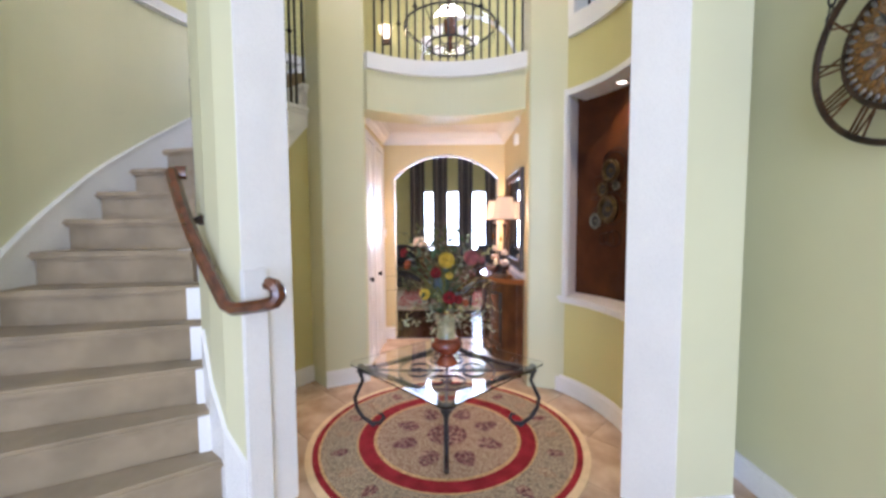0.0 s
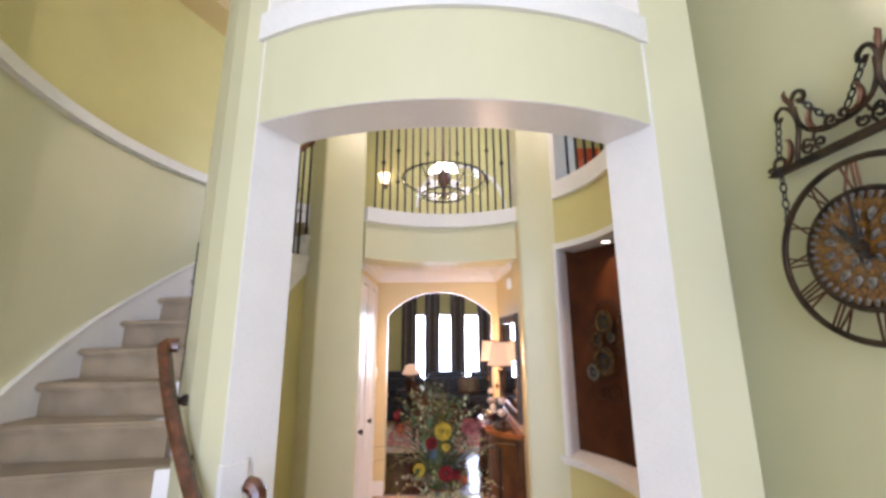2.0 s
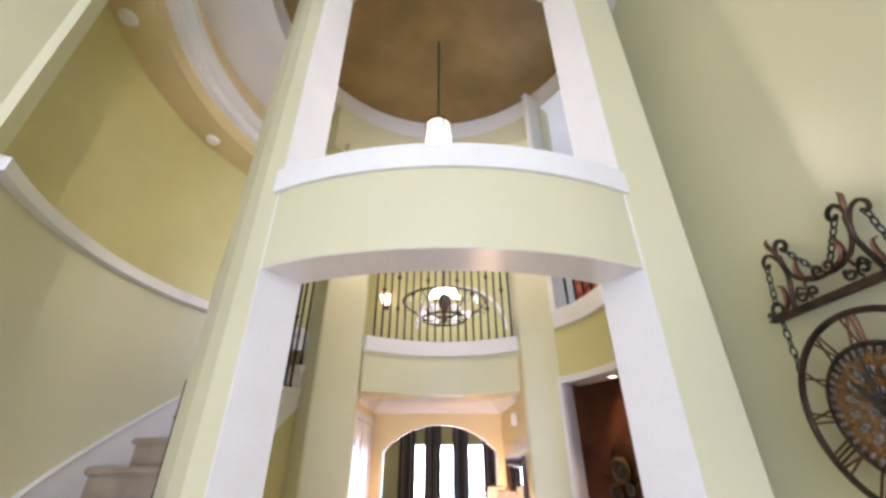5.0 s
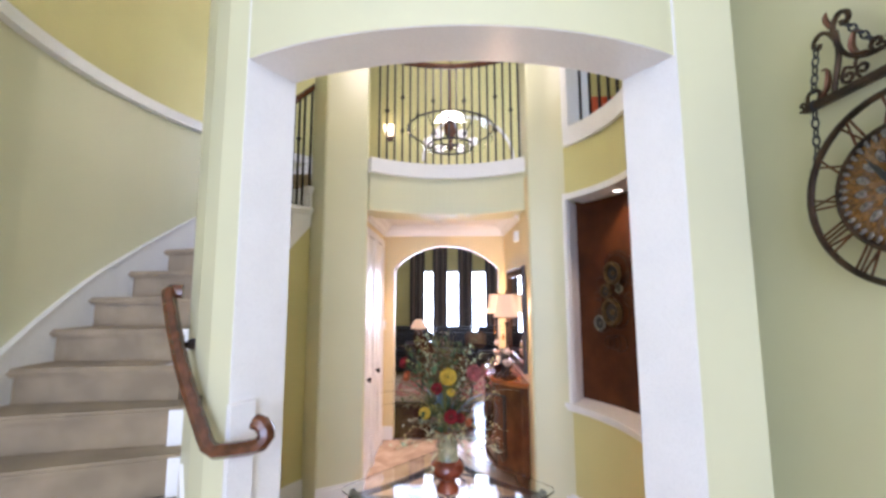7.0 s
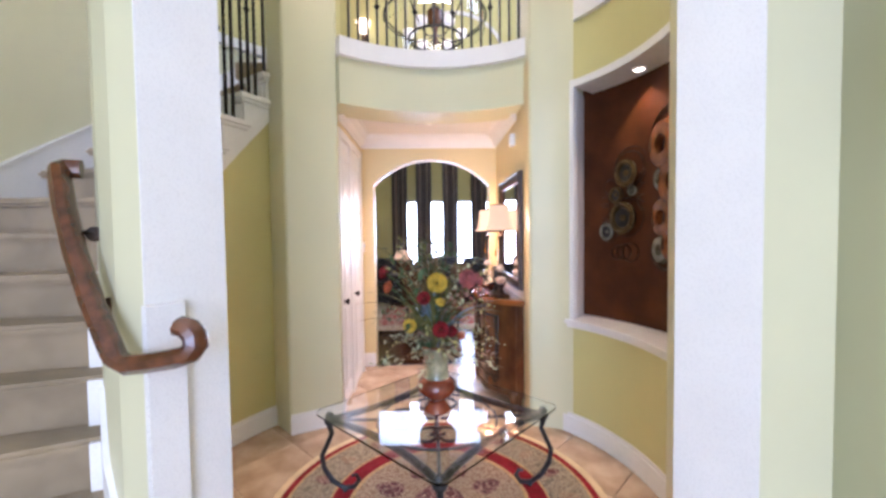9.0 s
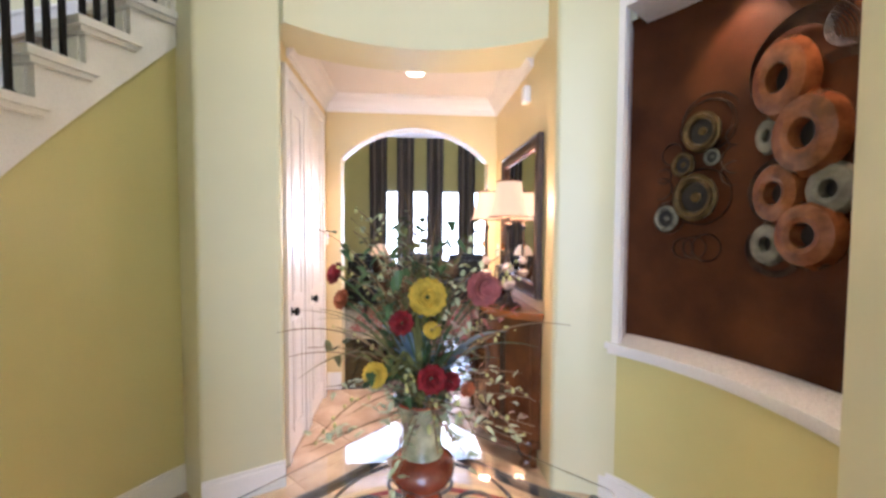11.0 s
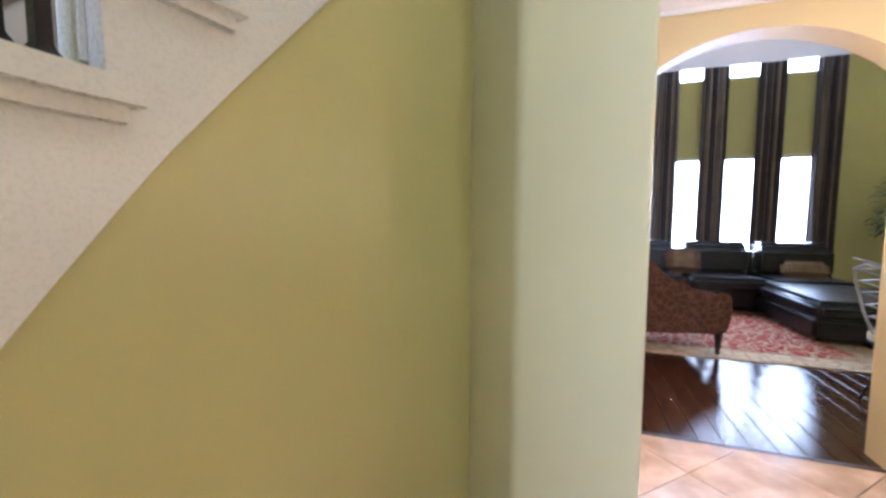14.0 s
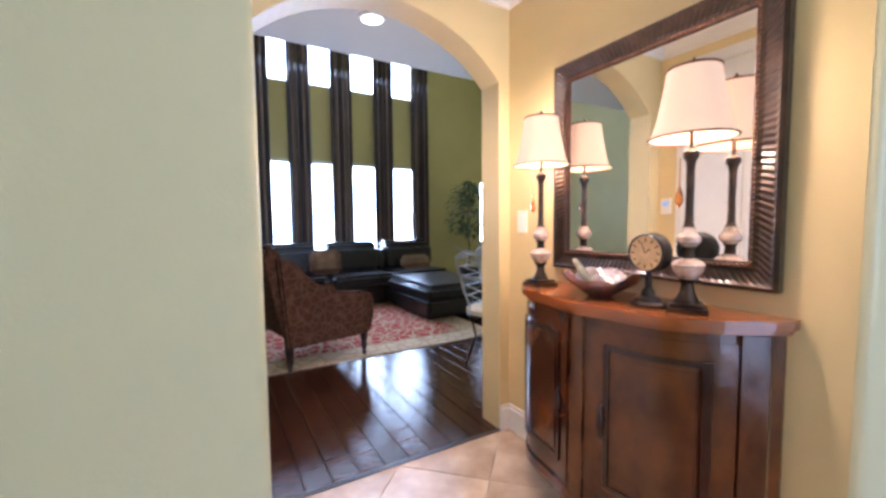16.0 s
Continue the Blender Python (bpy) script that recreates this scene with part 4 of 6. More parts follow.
bloom((0.005, -0.24, 0.375), 0.050, M_YFLOWER, 5, (0, -1, 0.25), "yellow_chrysanthemum", 16)
bloom((-0.126, -0.19, 0.165), 0.036, M_YFLOWER, 4, (-0.3, -1, 0.2), "yellow_chrysanthemum", 14)
bloom((0.02, -0.16, 0.27), 0.026, M_YFLOWER, 3, (0.1, -0.8, 0.6), "yellow_chrysanthemum", 14)
bloom((0.02, -0.15, 0.135), 0.044, M_RFLOWER, 4, (0.1, -1, 0.1), "red_ranunculus", 10)
bloom((-0.06, -0.15, 0.29), 0.036, M_RFLOWER, 4, (-0.2, -1, 0.3), "red_ranunculus", 10)
bloom((0.075, -0.13, 0.12), 0.030, M_RFLOWER, 4, (0.2, -1, 0.1), "red_ranunculus", 10)
bloom((-0.27, 0.06, 0.40), 0.040, M_RFLOWER, 4, (-0.8, -0.5, 0.4), "red_ranunculus", 10)
bloom((-0.25, 0.05, 0.32), 0.036, M_OFLOWER, 4, (-0.7, -0.6, 0.3), "orange_bloom", 10)
bloom((0.15, -0.18, 0.385), 0.050, M_PFLOWER, 4, (0.3, -1, 0.2), "pink_bloom", 12)
bloom((0.22, 0.02, 0.36), 0.040, M_PFLOWER, 4, (0.8, -0.4, 0.2), "pink_bloom", 12)
bloom((0.12, -0.14, 0.10), 0.024, M_OFLOWER, 3, (0.3, -1, 0.1), "orange_bloom", 9)

# ---- the foyer's clock ----
M_AMBER = material("amber_glass_bead", (0.17, 0.075, 0.012), 0.15, 0.2, vary=0.4, scale=60, bump=0.05, coat=0.5)
M_SILVER = material("tarnished_silver_bead", (0.22, 0.20, 0.21), 0.25, 0.9, vary=0.4, scale=60, bump=0.1)
M_COPPER = material("copper_bar", (0.13, 0.062, 0.036), 0.35, 0.8, vary=0.4, scale=30, bump=0.1)
CM = Matrix(((0, -1, 0, 1.718), (-1, 0, 0, 1.835), (0, 0, 1, 1.985), (0, 0, 0, 1))) @ Matrix.Scale(1.07, 4)
clock = thing("hanging_wall_clock", "round iron skeleton clock with a jewelled centre hanging on chains", "clock", CM)
CY = 0.05


def flatring(r, w, y0, y1, n=56):
    """A flat iron ring standing upright."""
    bm = sector((0, 0), r - w, r + w, 0, 360, y0, y1, n)
    bmesh.ops.transform(bm, matrix=pose(0, 0, 0, 90, 0, 0) @ Matrix.Scale(-1, 4, (0, 0, 1)), verts=bm.verts)
    return bm


part("outer_ring", tube(ring_pts((0, CY, 0), 0.315, 56, "y"), 0.012, 8, True), M_BRONZE, clock, smooth=True)
part("middle_ring", tube(ring_pts((0, CY, 0), 0.205, 48, "y"), 0.011, 8, True), M_BRONZE, clock, smooth=True)
part("dial", lathe([(0.195, 0), (0.195, 0.012), (0.17, 0.018), (0.02, 0.022)], 48, Matrix.Translation((0, CY - 0.012, 0)) @ pose(0, 0, 0, -90, 0, 0)), M_AMBER, clock, "amber jewelled dial", True)
for r, cnt, sz, mt in ((0.182, 40, 0.0125, M_SILVER), (0.150, 26, 0.015, M_AMBER), (0.118, 16, 0.021, M_SILVER), (0.085, 12, 0.017, M_AMBER), (0.055, 8, 0.019, M_SILVER), (0.0, 1, 0.026, M_BRONZE)):
    bm0 = bmesh.new()
    bmesh.ops.create_icosphere(bm0, subdivisions=1, radius=sz)
    bmesh.ops.scale(bm0, vec=(1, 0.6, 1), verts=bm0.verts)
    first = None
    for k in range(cnt):
        a = 2 * math.pi * k / cnt
        at = Matrix.Translation((r * math.sin(a), CY + 0.008, r * math.cos(a))) @ Matrix.Rotation(a, 4, "Y") @ Matrix.Diagonal((0.75, 1, 1.35, 1))
        if first is None:
            first = part("bead", bm0, mt, clock, smooth=True)
            first.matrix_local = at
        else:
            o = new("bead", first.data)
            o.parent = clock
            o.matrix_local = at
NUM = {1: "I", 2: "II", 3: "III", 4: "IV", 5: "V", 6: "VI", 7: "VII", 8: "VIII", 9: "IX", 10: "X", 11: "XI", 12: "XII"}
for h in range(1, 13):
    bm = bmesh.new()
    widths = {"I": 0.016, "V": 0.034, "X": 0.034}
    tot = sum(widths[c] for c in NUM[h])
    x = -tot / 2
    r0, r1 = 0.212, 0.307
    for c in NUM[h]:
        w = widths[c]
        strokes = {"I": ((0.5, 0.5),), "V": ((0.1, 0.5), (0.9, 0.5)), "X": ((0.1, 0.9), (0.9, 0.1))}[c]
        for top, bot in strokes:
            tube([(x + w * bot, CY, r0), (x + w * top, CY, r1)], 0.0045, 6, bm=bm)
        x += w
    bmesh.ops.transform(bm, matrix=Matrix.Rotation(math.radians(30 * h), 4, "Y"), verts=bm.verts)
    part("numeral", bm, M_COPPER, clock)
for ln, a, w, nm in ((0.20, 2, 0.006, "minute_hand"), (0.13, -34, 0.008, "hour_hand")):
    bm = prism([(-w, -0.05), (w, -0.05), (w * 1.2, ln * 0.5), (0, ln), (-w * 1.2, ln * 0.5)], 0, 0.003)
    bmesh.ops.transform(bm, matrix=Matrix.Translation((0, CY + 0.032, 0)) @ Matrix.Rotation(radians(a), 4, "Y") @ pose(0, 0, 0, 90, 0, 0), verts=bm.verts)
    part(nm, bm, M_BLACK, clock)
part("hub", lathe([(0.016, 0), (0.016, 0.02), (0.006, 0.026)], 12, Matrix.Translation((0, CY + 0.014, 0)) @ pose(0, 0, 0, -90, 0, 0)), M_BRONZE, clock)
BZ, BH = 0.385, 0.30
part("bracket_bar", box(-BH, 0.03, BZ - 0.014, BH, 0.06, BZ + 0.014, 0.004), M_BRONZE, clock)
for sg in (-1, 1):
    part("bar_end", tube(scroll((sg * (BH + 0.012), 0.045, BZ + 0.022), 0.004, 0.022, 200 if sg < 0 else -20, -120 if sg < 0 else 300, 12), 0.006, 6), M_BRONZE, clock)
    up = curve_pts([(0.185, BZ + 0.012), (0.172, BZ + 0.06), (0.150, BZ + 0.15), (0.158, BZ + 0.215), (0.160, BZ + 0.262), (0.135, BZ + 0.292), (0.108, BZ + 0.280), (0.104, BZ + 0.255), (0.122, BZ + 0.243), (0.130, BZ + 0.258)], sg, 0.045)
    part("main_scroll", tube(up, 0.009, 6), M_BRONZE, clock, smooth=True)
    out = curve_pts([(0.158, BZ + 0.205), (0.180, BZ + 0.245), (0.210, BZ + 0.262), (0.236, BZ + 0.247), (0.238, BZ + 0.222), (0.222, BZ + 0.212), (0.213, BZ + 0.226)], sg, 0.045)
    part("side_scroll", tube(out, 0.008, 6), M_BRONZE, clock, smooth=True)
    sweep = curve_pts([(0.152, BZ + 0.235), (0.146, BZ + 0.17), (0.115, BZ + 0.115), (0.060, BZ + 0.085), (0.005, BZ + 0.080)], sg, 0.045)
    part("sweep", tube(sweep, 0.008, 6), M_BRONZE, clock, smooth=True)
    part("finial", tube([(sg * 0.168, 0.045, BZ + 0.255), (sg * 0.176, 0.05, BZ + 0.285), (sg * 0.182, 0.05, BZ + 0.31), (sg * 0.174, 0.05, BZ + 0.325)], [0.006, 0.010, 0.008, 0.003], 6, flat=0.6), M_COPPER, clock, smooth=True)
    part("sweep_leaf", tube(curve_pts([(0.045, BZ + 0.092), (0.085, BZ + 0.105), (0.098, BZ + 0.145), (0.085, BZ + 0.185), (0.070, BZ + 0.178)], sg, 0.052), [0.006, 0.013, 0.015, 0.016, 0.017, 0.016, 0.015, 0.013, 0.011, 0.009, 0.007, 0.006, 0.005], 6, flat=0.5), M_COPPER, clock, smooth=True)
    for cx, r1, way in ((0.128, 0.026, 1), (0.078, 0.024, -1)):
        part("small_scroll", tube(scroll((sg * cx, 0.045, BZ + 0.046), 0.006, r1, 180, 180 + sg * way * 420, 16), 0.006, 6), M_BRONZE, clock, smooth=True)
    part("small_stem", tube(curve_pts([(0.152, BZ + 0.05), (0.135, BZ + 0.082), (0.105, BZ + 0.066), (0.095, BZ + 0.09), (0.06, BZ + 0.095)], sg, 0.045), 0.006, 6), M_BRONZE, clock, smooth=True)
    part("leaf", tube(curve_pts([(0.235, BZ + 0.012), (0.205, BZ + 0.035), (0.192, BZ + 0.085), (0.198, BZ + 0.115), (0.216, BZ + 0.118)], sg, 0.05), [0.006, 0.010, 0.012, 0.013, 0.014, 0.014, 0.013, 0.012, 0.010, 0.008, 0.006, 0.005, 0.004], 6, flat=0.5), M_COPPER, clock, smooth=True)
    part("centre_scroll", tube(scroll((sg * 0.022, 0.05, BZ + 0.105), 0.006, 0.026, 250, 250 - sg * 400, 14), 0.007, 6), M_BRONZE, clock, smooth=True)
    part("hook_ring", tube(ring_pts((sg * 0.252, 0.055, BZ + 0.032), 0.026, 16, "y"), 0.007, 6, True), M_BRONZE, clock)
    for p, q, cnt in (((sg * 0.226, 0.05, BZ + 0.215), (sg * 0.250, 0.055, BZ + 0.05), 5), ((sg * 0.252, 0.055, BZ + 0.015), (sg * 0.270, 0.05, 0.160), 7), ((sg * 0.120, 0.045, BZ + 0.245), (sg * 0.035, 0.045, BZ + 0.12), 5)):
        p, q = Vector(p), Vector(q)
        d = (q - p).normalized()
        ln = (q - p).length / cnt
        for k in range(cnt):
            c = p.lerp(q, (k + 0.5) / cnt)
            base = d.to_track_quat("Z", "Y").to_matrix().to_4x4() @ Matrix.Rotation(math.pi / 2 * (k % 2), 4, "Z")
            pts = [(0.0105 * math.cos(a), 0, ln * 0.62 * math.sin(a)) for a in (2 * math.pi * j / 12 for j in range(12))]
            bm = tube(pts, 0.0036, 5, True)
            bmesh.ops.transform(bm, matrix=Matrix.Translation(c) @ base, verts=bm.verts)
            part("chain_link", bm, M_PEWTER, clock)

# ---- niche sculptures ----
M_TERRA = material("glazed_terracotta", (0.15, 0.045, 0.013), 0.2, vary=0.35, scale=14, grain=60, bump=0.06, second=(0.25, 0.085, 0.028), coat=0.4)
M_GREYPOT = material("grey_green_glaze", (0.16, 0.155, 0.12), 0.25, vary=0.3, scale=18, bump=0.06, coat=0.3)
M_BRASSY = material("aged_brass_ring", (0.10, 0.068, 0.026), 0.35, 0.6, vary=0.4, scale=30, bump=0.1)


def wall_frame(a, z, r=RIN + NR):
    """A frame on the niche's curved back: x along the wall, y into the room, z up."""
    p = polar(RC, r, a)
    n = -Vector((math.cos(radians(a)), math.sin(radians(a)), 0))
    x = Vector((0, 0, 1)).cross(n)
    m = Matrix.Identity(4)
    for i, v in enumerate((x, n, Vector((0, 0, 1)))):
        m[0][i], m[1][i], m[2][i] = v
    m[0][3], m[1][3], m[2][3] = p[0], p[1], z
    return m


def pod(x, z, r, tall, mat, parent, hole=0.42, depth=0.6):
    """A hollow round vessel mouth standing off the wall."""
    prof = [(r * 0.55, 0.0), (r * 0.95, r * 0.15), (r, r * 0.4), (r * 0.86, r * depth), (r * (hole + 0.16), r * (depth + 0.12)), (r * hole, r * (depth + 0.05)), (r * hole * 0.9, r * 0.3), (r * 0.05, r * 0.28)]
    m = Matrix.Translation((x, 0.004, z)) @ pose(0, 0, 0, -90, 0, 0) @ Matrix.Diagonal((1, tall, 1, 1))
    b = part("pod", lathe(prof, 22, m), mat, parent, smooth=True)
    # black disc inside the hole, standing for the shade in the hollow
    part("pod_hollow_dark", lathe([(r * hole * 0.92, r * 0.32), (r * hole * 0.5, r * 0.325), (0.002, r * 0.33)], 16, m), M_BLACK, b)


art = thing("wall_sculpture", "cluster of brass rings and vessel mouths on the suede panel", "sculpture", wall_frame(25.5, 1.60), "niche sculptures")
for x, z, r, mt in ((0.036, 0.175, 0.080, M_BRASSY), (-0.045, 0.040, 0.052, M_BRASSY), (0.075, 0.060, 0.034, M_GREYPOT), (0.018, -0.115, 0.095, M_BRASSY), (-0.115, -0.205, 0.057, M_GREYPOT)):
    pod(x, z, r, 1.12, mt, art, 0.66, 0.45)
    part("ring_core", lathe([(r * 0.10, 0), (r * 0.22, r * 0.3), (r * 0.24, r * 0.42), (r * 0.02, r * 0.5)], 12, Matrix.Translation((x + r * 0.1, 0.004, z)) @ pose(0, 0, 0, -90, 0, 0)), mt, art, smooth=True)
for x, z, r in ((0.05, 0.20, 0.115), (0.06, 0.22, 0.122), (0.045, 0.21, 0.105), (0.03, -0.11, 0.125), (-0.10, 0.10, 0.05), (0.17, 0.14, 0.045), (-0.15, -0.06, 0.05), (0.17, 0.04, 0.06), (0.16, -0.02, 0.05), (0.06, -0.34, 0.06), (0.01, -0.34, 0.05), (-0.04, -0.345, 0.045), (-0.11, -0.20, 0.075), (-0.14, 0.0, 0.035)):
    part("wire_loop", tube([(x + (p[0]), 0.008, z + p[2]) for p in ring_pts((0, 0, 0), r, 26, "y")], 0.0035, 5, True), M_BRONZE, art)
art = thing("wall_sculpture", "cluster of terracotta and grey glazed pods with wire swirls", "sculpture", wall_frame(8.5, 1.60), "niche sculptures")
for x, z, r, tall, mt in ((-0.035, 0.29, 0.110, 1.38, M_TERRA), (0.060, 0.07, 0.120, 1.25, M_TERRA), (-0.045, -0.125, 0.090, 1.35, M_TERRA), (0.070, -0.28, 0.110, 1.12, M_TERRA), (-0.100, 0.10, 0.050, 1.45, M_GREYPOT), (0.125, -0.125, 0.080, 1.15, M_GREYPOT), (-0.080, -0.315, 0.066, 1.3, M_GREYPOT)):
    pod(x, z, r, tall, mt, art, 0.36, 0.72)
for k in range(9):
    part("wire_swirl", tube(scroll((-0.03 + 0.006 * k, 0.012 + 0.003 * k, 0.34), 0.13 + 0.005 * k, 0.17 + 0.005 * k, 20 - 4 * k, 250 + 6 * k, 24), 0.0028, 5), M_BRONZE, art)
    if k < 5:
        part("wire_swirl", tube(scroll((0.15, 0.012 + 0.003 * k, 0.42), 0.055 + 0.006 * k, 0.065 + 0.006 * k, 100, 380, 18), 0.0028, 5), M_SILVER, art)
        part("wire_swirl", tube(scroll((0.12, 0.012 + 0.003 * k, 0.20), 0.10 + 0.007 * k, 0.11 + 0.007 * k, -60, 110, 18), 0.0028, 5), M_BRONZE, art)
        part("wire_swirl", tube(scroll((-0.05, 0.012, -0.11), 0.11 + 0.004 * k, 0.12 + 0.004 * k, 60, 280, 18), 0.0028, 5), M_BRONZE, art)
        part("wire_swirl", tube(scroll((-0.08, 0.012, -0.33), 0.085 + 0.005 * k, 0.095 + 0.005 * k, 150, 360, 18), 0.0028, 5), M_BRONZE, art)
M_BULB = glow("warm_bulb", (1.0, 0.80, 0.56), 5)
for a in (17.0, -4.0):
    x, y = polar(RC, RIN + 0.13, a)
    d = thing("niche_downlight", "small round recessed downlight in the niche head", "light", Matrix.Translation((x, y, NZ1)), "niche downlights")
    part("trim_ring", sector((0, 0), 0.033, 0.045, 0, 360, -0.006, 0.0, 24), M_TRIM, d)
    part("bulb", lathe([(0.033, -0.001), (0.030, -0.003), (0.002, -0.004)], 20), M_BULB, d)

# ---- hall ----
def panel_door(name, y0, y1, z1):
    m = Matrix.Translation((HALL_L, y0, 0))
    d = thing(name, "white painted panelled hall door with a dark knob", "door", m, kind="structure")
    w = y1 - y0
    part("leaf", box(-0.02, 0.045, 0.008, 0.012, w - 0.045, z1, 0.003), M_TRIM, d)
    cols = ((0.085, w / 2 - 0.02), (w / 2 + 0.02, w - 0.085))
    for za, zb in ((0.14, 0.80), (0.92, z1 - 0.14)):
        ya, yb = 0.11, w - 0.11
        fr = bmesh.new()
        for q in (box(0.012, ya, za, 0.020, ya + 0.02, zb), box(0.012, yb - 0.02, za, 0.020, yb, zb), box(0.012, ya + 0.02, za, 0.020, yb - 0.02, za + 0.02), box(0.012, ya + 0.02, zb - 0.02, 0.020, yb - 0.02, zb)):
            join(fr, q)
        part("panel_mould", fr, M_TRIM, d)
        part("panel", box(0.012, ya + 0.045, za + 0.045, 0.018, yb - 0.045, zb - 0.045, 0.003), M_TRIM, d)
    cs = box(0.0, -0.005, 0, 0.026, 0.045, z1 + 0.055, 0.004)
    box(0.0, w - 0.045, 0, 0.026, w + 0.005, z1 + 0.055, 0.004, cs)
    box(0.0, -0.02, z1 + 0.005, 0.030, w + 0.02, z1 + 0.07, 0.004, cs)
    part("casing", cs, M_TRIM, d)
    part("knob", lathe([(0.026, 0), (0.026, 0.005), (0.010, 0.012), (0.010, 0.02), (0.022, 0.028), (0.025, 0.038), (0.017, 0.048), (0.002, 0.050)], 16, Matrix.Translation((0.012, 0.085, 0.86)) @ pose(0, 0, 0, 0, 90, 0)), M_IRON, d, "dark bronze knob", True)
    return d


panel_door("door_1", 4.08, 4.50, 2.16)
panel_door("door_2", 4.53, 5.03, 2.16)
th = thing("thermostat", "white plastic thermostat on the hall wall", "thermostat", Matrix.Translation((HALL_L, 5.105, 1.27)))
part("body", box(0, -0.035, -0.055, 0.028, 0.035, 0.055, 0.006), M_PLASTIC, th)
part("screen", box(0.028, -0.018, 0.0, 0.0295, 0.018, 0.03), glow("blue_screen", (0.25, 0.45, 0.8), 0.6), th, "small blue screen")
al = thing("alarm_sensor", "white alarm sensor high on the hall wall", "sensor", Matrix.Translation((HALL_R, 4.24, 2.16)))
part("body", box(-0.045, -0.035, -0.05, 0, 0.035, 0.05, 0.01), M_PLASTIC, al)
part("lens", box(-0.048, -0.02, -0.035, -0.045, 0.02, -0.005, 0.001), M_TRIM, al)
sw = thing("switch_plate", "white light switch plate on the hall wall", "switch", Matrix.Translation((HALL_R, 5.06, 1.17)))
part("plate", box(-0.006, -0.036, -0.058, 0, 0.036, 0.058, 0.002), M_PLASTIC, sw)
part("rocker", box(-0.010, -0.015, -0.032, -0.006, 0.015, 0.032, 0.002), M_PLASTIC, sw)

# buffet with a serpentine front
BY, BL, BD, BT = 4.43, 0.50, 0.285, 0.885


def front_x(y, grow=0.0, cut=1.0):
    u = min(1.0, abs(y - BY) / (BL + grow))
    ripple = 0.016 * math.cos(u * math.pi * 3.0)
    return HALL_R - 0.012 - (BD * cut * (1 - u ** 3.2) + ripple * (1 - u) + grow)


def serpentine(z0, z1, grow, n=40, y0=None, y1=None, back=None, bev=0.0):
    y0 = BY - BL - grow if y0 is None else y0
    y1 = BY + BL + grow if y1 is None else y1
    poly = [(front_x(y0 + (y1 - y0) * k / n, grow), y0 + (y1 - y0) * k / n) for k in range(n + 1)]
    if back is None:
        poly += [(HALL_R - 0.003, y1), (HALL_R - 0.003, y0)]
    else:
        poly += [(x + back, y) for x, y in poly[::-1]]
    return prism(poly, z0, z1)


M_MOULD = material("dark_cherry_moulding", (0.030, 0.009, 0.004), 0.2, vary=0.3, scale=10, grain=60, bump=0.03, coat=0.4)
buf = thing("buffet_cabinet", "burl cherry wood buffet with a serpentine front and carved legs", "cabinet")
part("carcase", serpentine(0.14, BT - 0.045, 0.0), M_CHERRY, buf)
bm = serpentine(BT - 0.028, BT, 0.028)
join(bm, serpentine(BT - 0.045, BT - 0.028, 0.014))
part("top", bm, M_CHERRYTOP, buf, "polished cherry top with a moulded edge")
part("apron", serpentine(0.125, 0.165, 0.010), M_CHERRY, buf)
for y0, y1, hy in ((3.99, 4.36, 4.32), (4.46, 4.83, 4.50)):
    dr = part("door", serpentine(0.19, BT - 0.075, 0.006, 20, y0, y1, 0.01), M_CHERRY, buf)
    for a, b, c, d in ((y0 + 0.045, y0 + 0.062, 0.25, BT - 0.13), (y1 - 0.062, y1 - 0.045, 0.25, BT - 0.13), (y0 + 0.062, y1 - 0.062, 0.25, 0.267), (y0 + 0.062, y1 - 0.062, BT - 0.147, BT - 0.13)):
        part("panel_mould", serpentine(c, d, 0.013, 14, a, b, 0.01), M_MOULD, dr)
    part("panel", serpentine(0.285, BT - 0.165, 0.010, 16, y0 + 0.075, y1 - 0.075, 0.008), M_CHERRY, dr)
    x = front_x(hy, 0.0)
    part("handle", tube([(x - 0.012, hy, 0.55), (x - 0.026, hy, 0.53), (x - 0.022, hy, 0.49), (x - 0.026, hy, 0.45), (x - 0.012, hy, 0.43)], [0.006, 0.007, 0.010, 0.007, 0.006], 6), M_BRONZE, dr, "aged brass handle", True)
for y in (3.965, 4.41, 4.895):
    part("pilaster", serpentine(0.165, BT - 0.05, 0.012, 6, y - 0.022, y + 0.022, 0.014), M_CHERRY, buf)
for y in (3.965, 4.905):
    x = front_x(y) + 0.012
    part("leg", tube([(x, y, 0.16), (x - 0.022, y, 0.125), (x - 0.020, y, 0.08), (x - 0.002, y, 0.04), (x - 0.024, y, 0.018), (x - 0.040, y, 0.022)], [0.040, 0.046, 0.032, 0.020, 0.026, 0.018], 10), M_CHERRY, buf, smooth=True)
    part("leg", box(HALL_R - 0.05, y - 0.02, 0, HALL_R - 0.012, y + 0.02, 0.14, 0.004), M_CHERRY, buf)

# mirror
MY0, MY1, MZ0, MZ1 = 3.945, 4.81, 0.955, 1.867
mir = thing("wall_mirror", "large mirror in a dark ribbed frame with a copper bead", "mirror")
FW = 0.085
gx = HALL_R - 0.012
part("glass", box(gx - 0.004, MY0 + FW - 0.01, MZ0 + FW - 0.01, gx, MY1 - FW + 0.01, MZ1 - FW + 0.01), M_MIRROR, mir, "mirror glass")
M_FRAME = material("dark_ribbed_frame", (0.030, 0.016, 0.010), 0.32, 0.2, vary=0.4, scale=20, bump=0.15, coat=0.3)


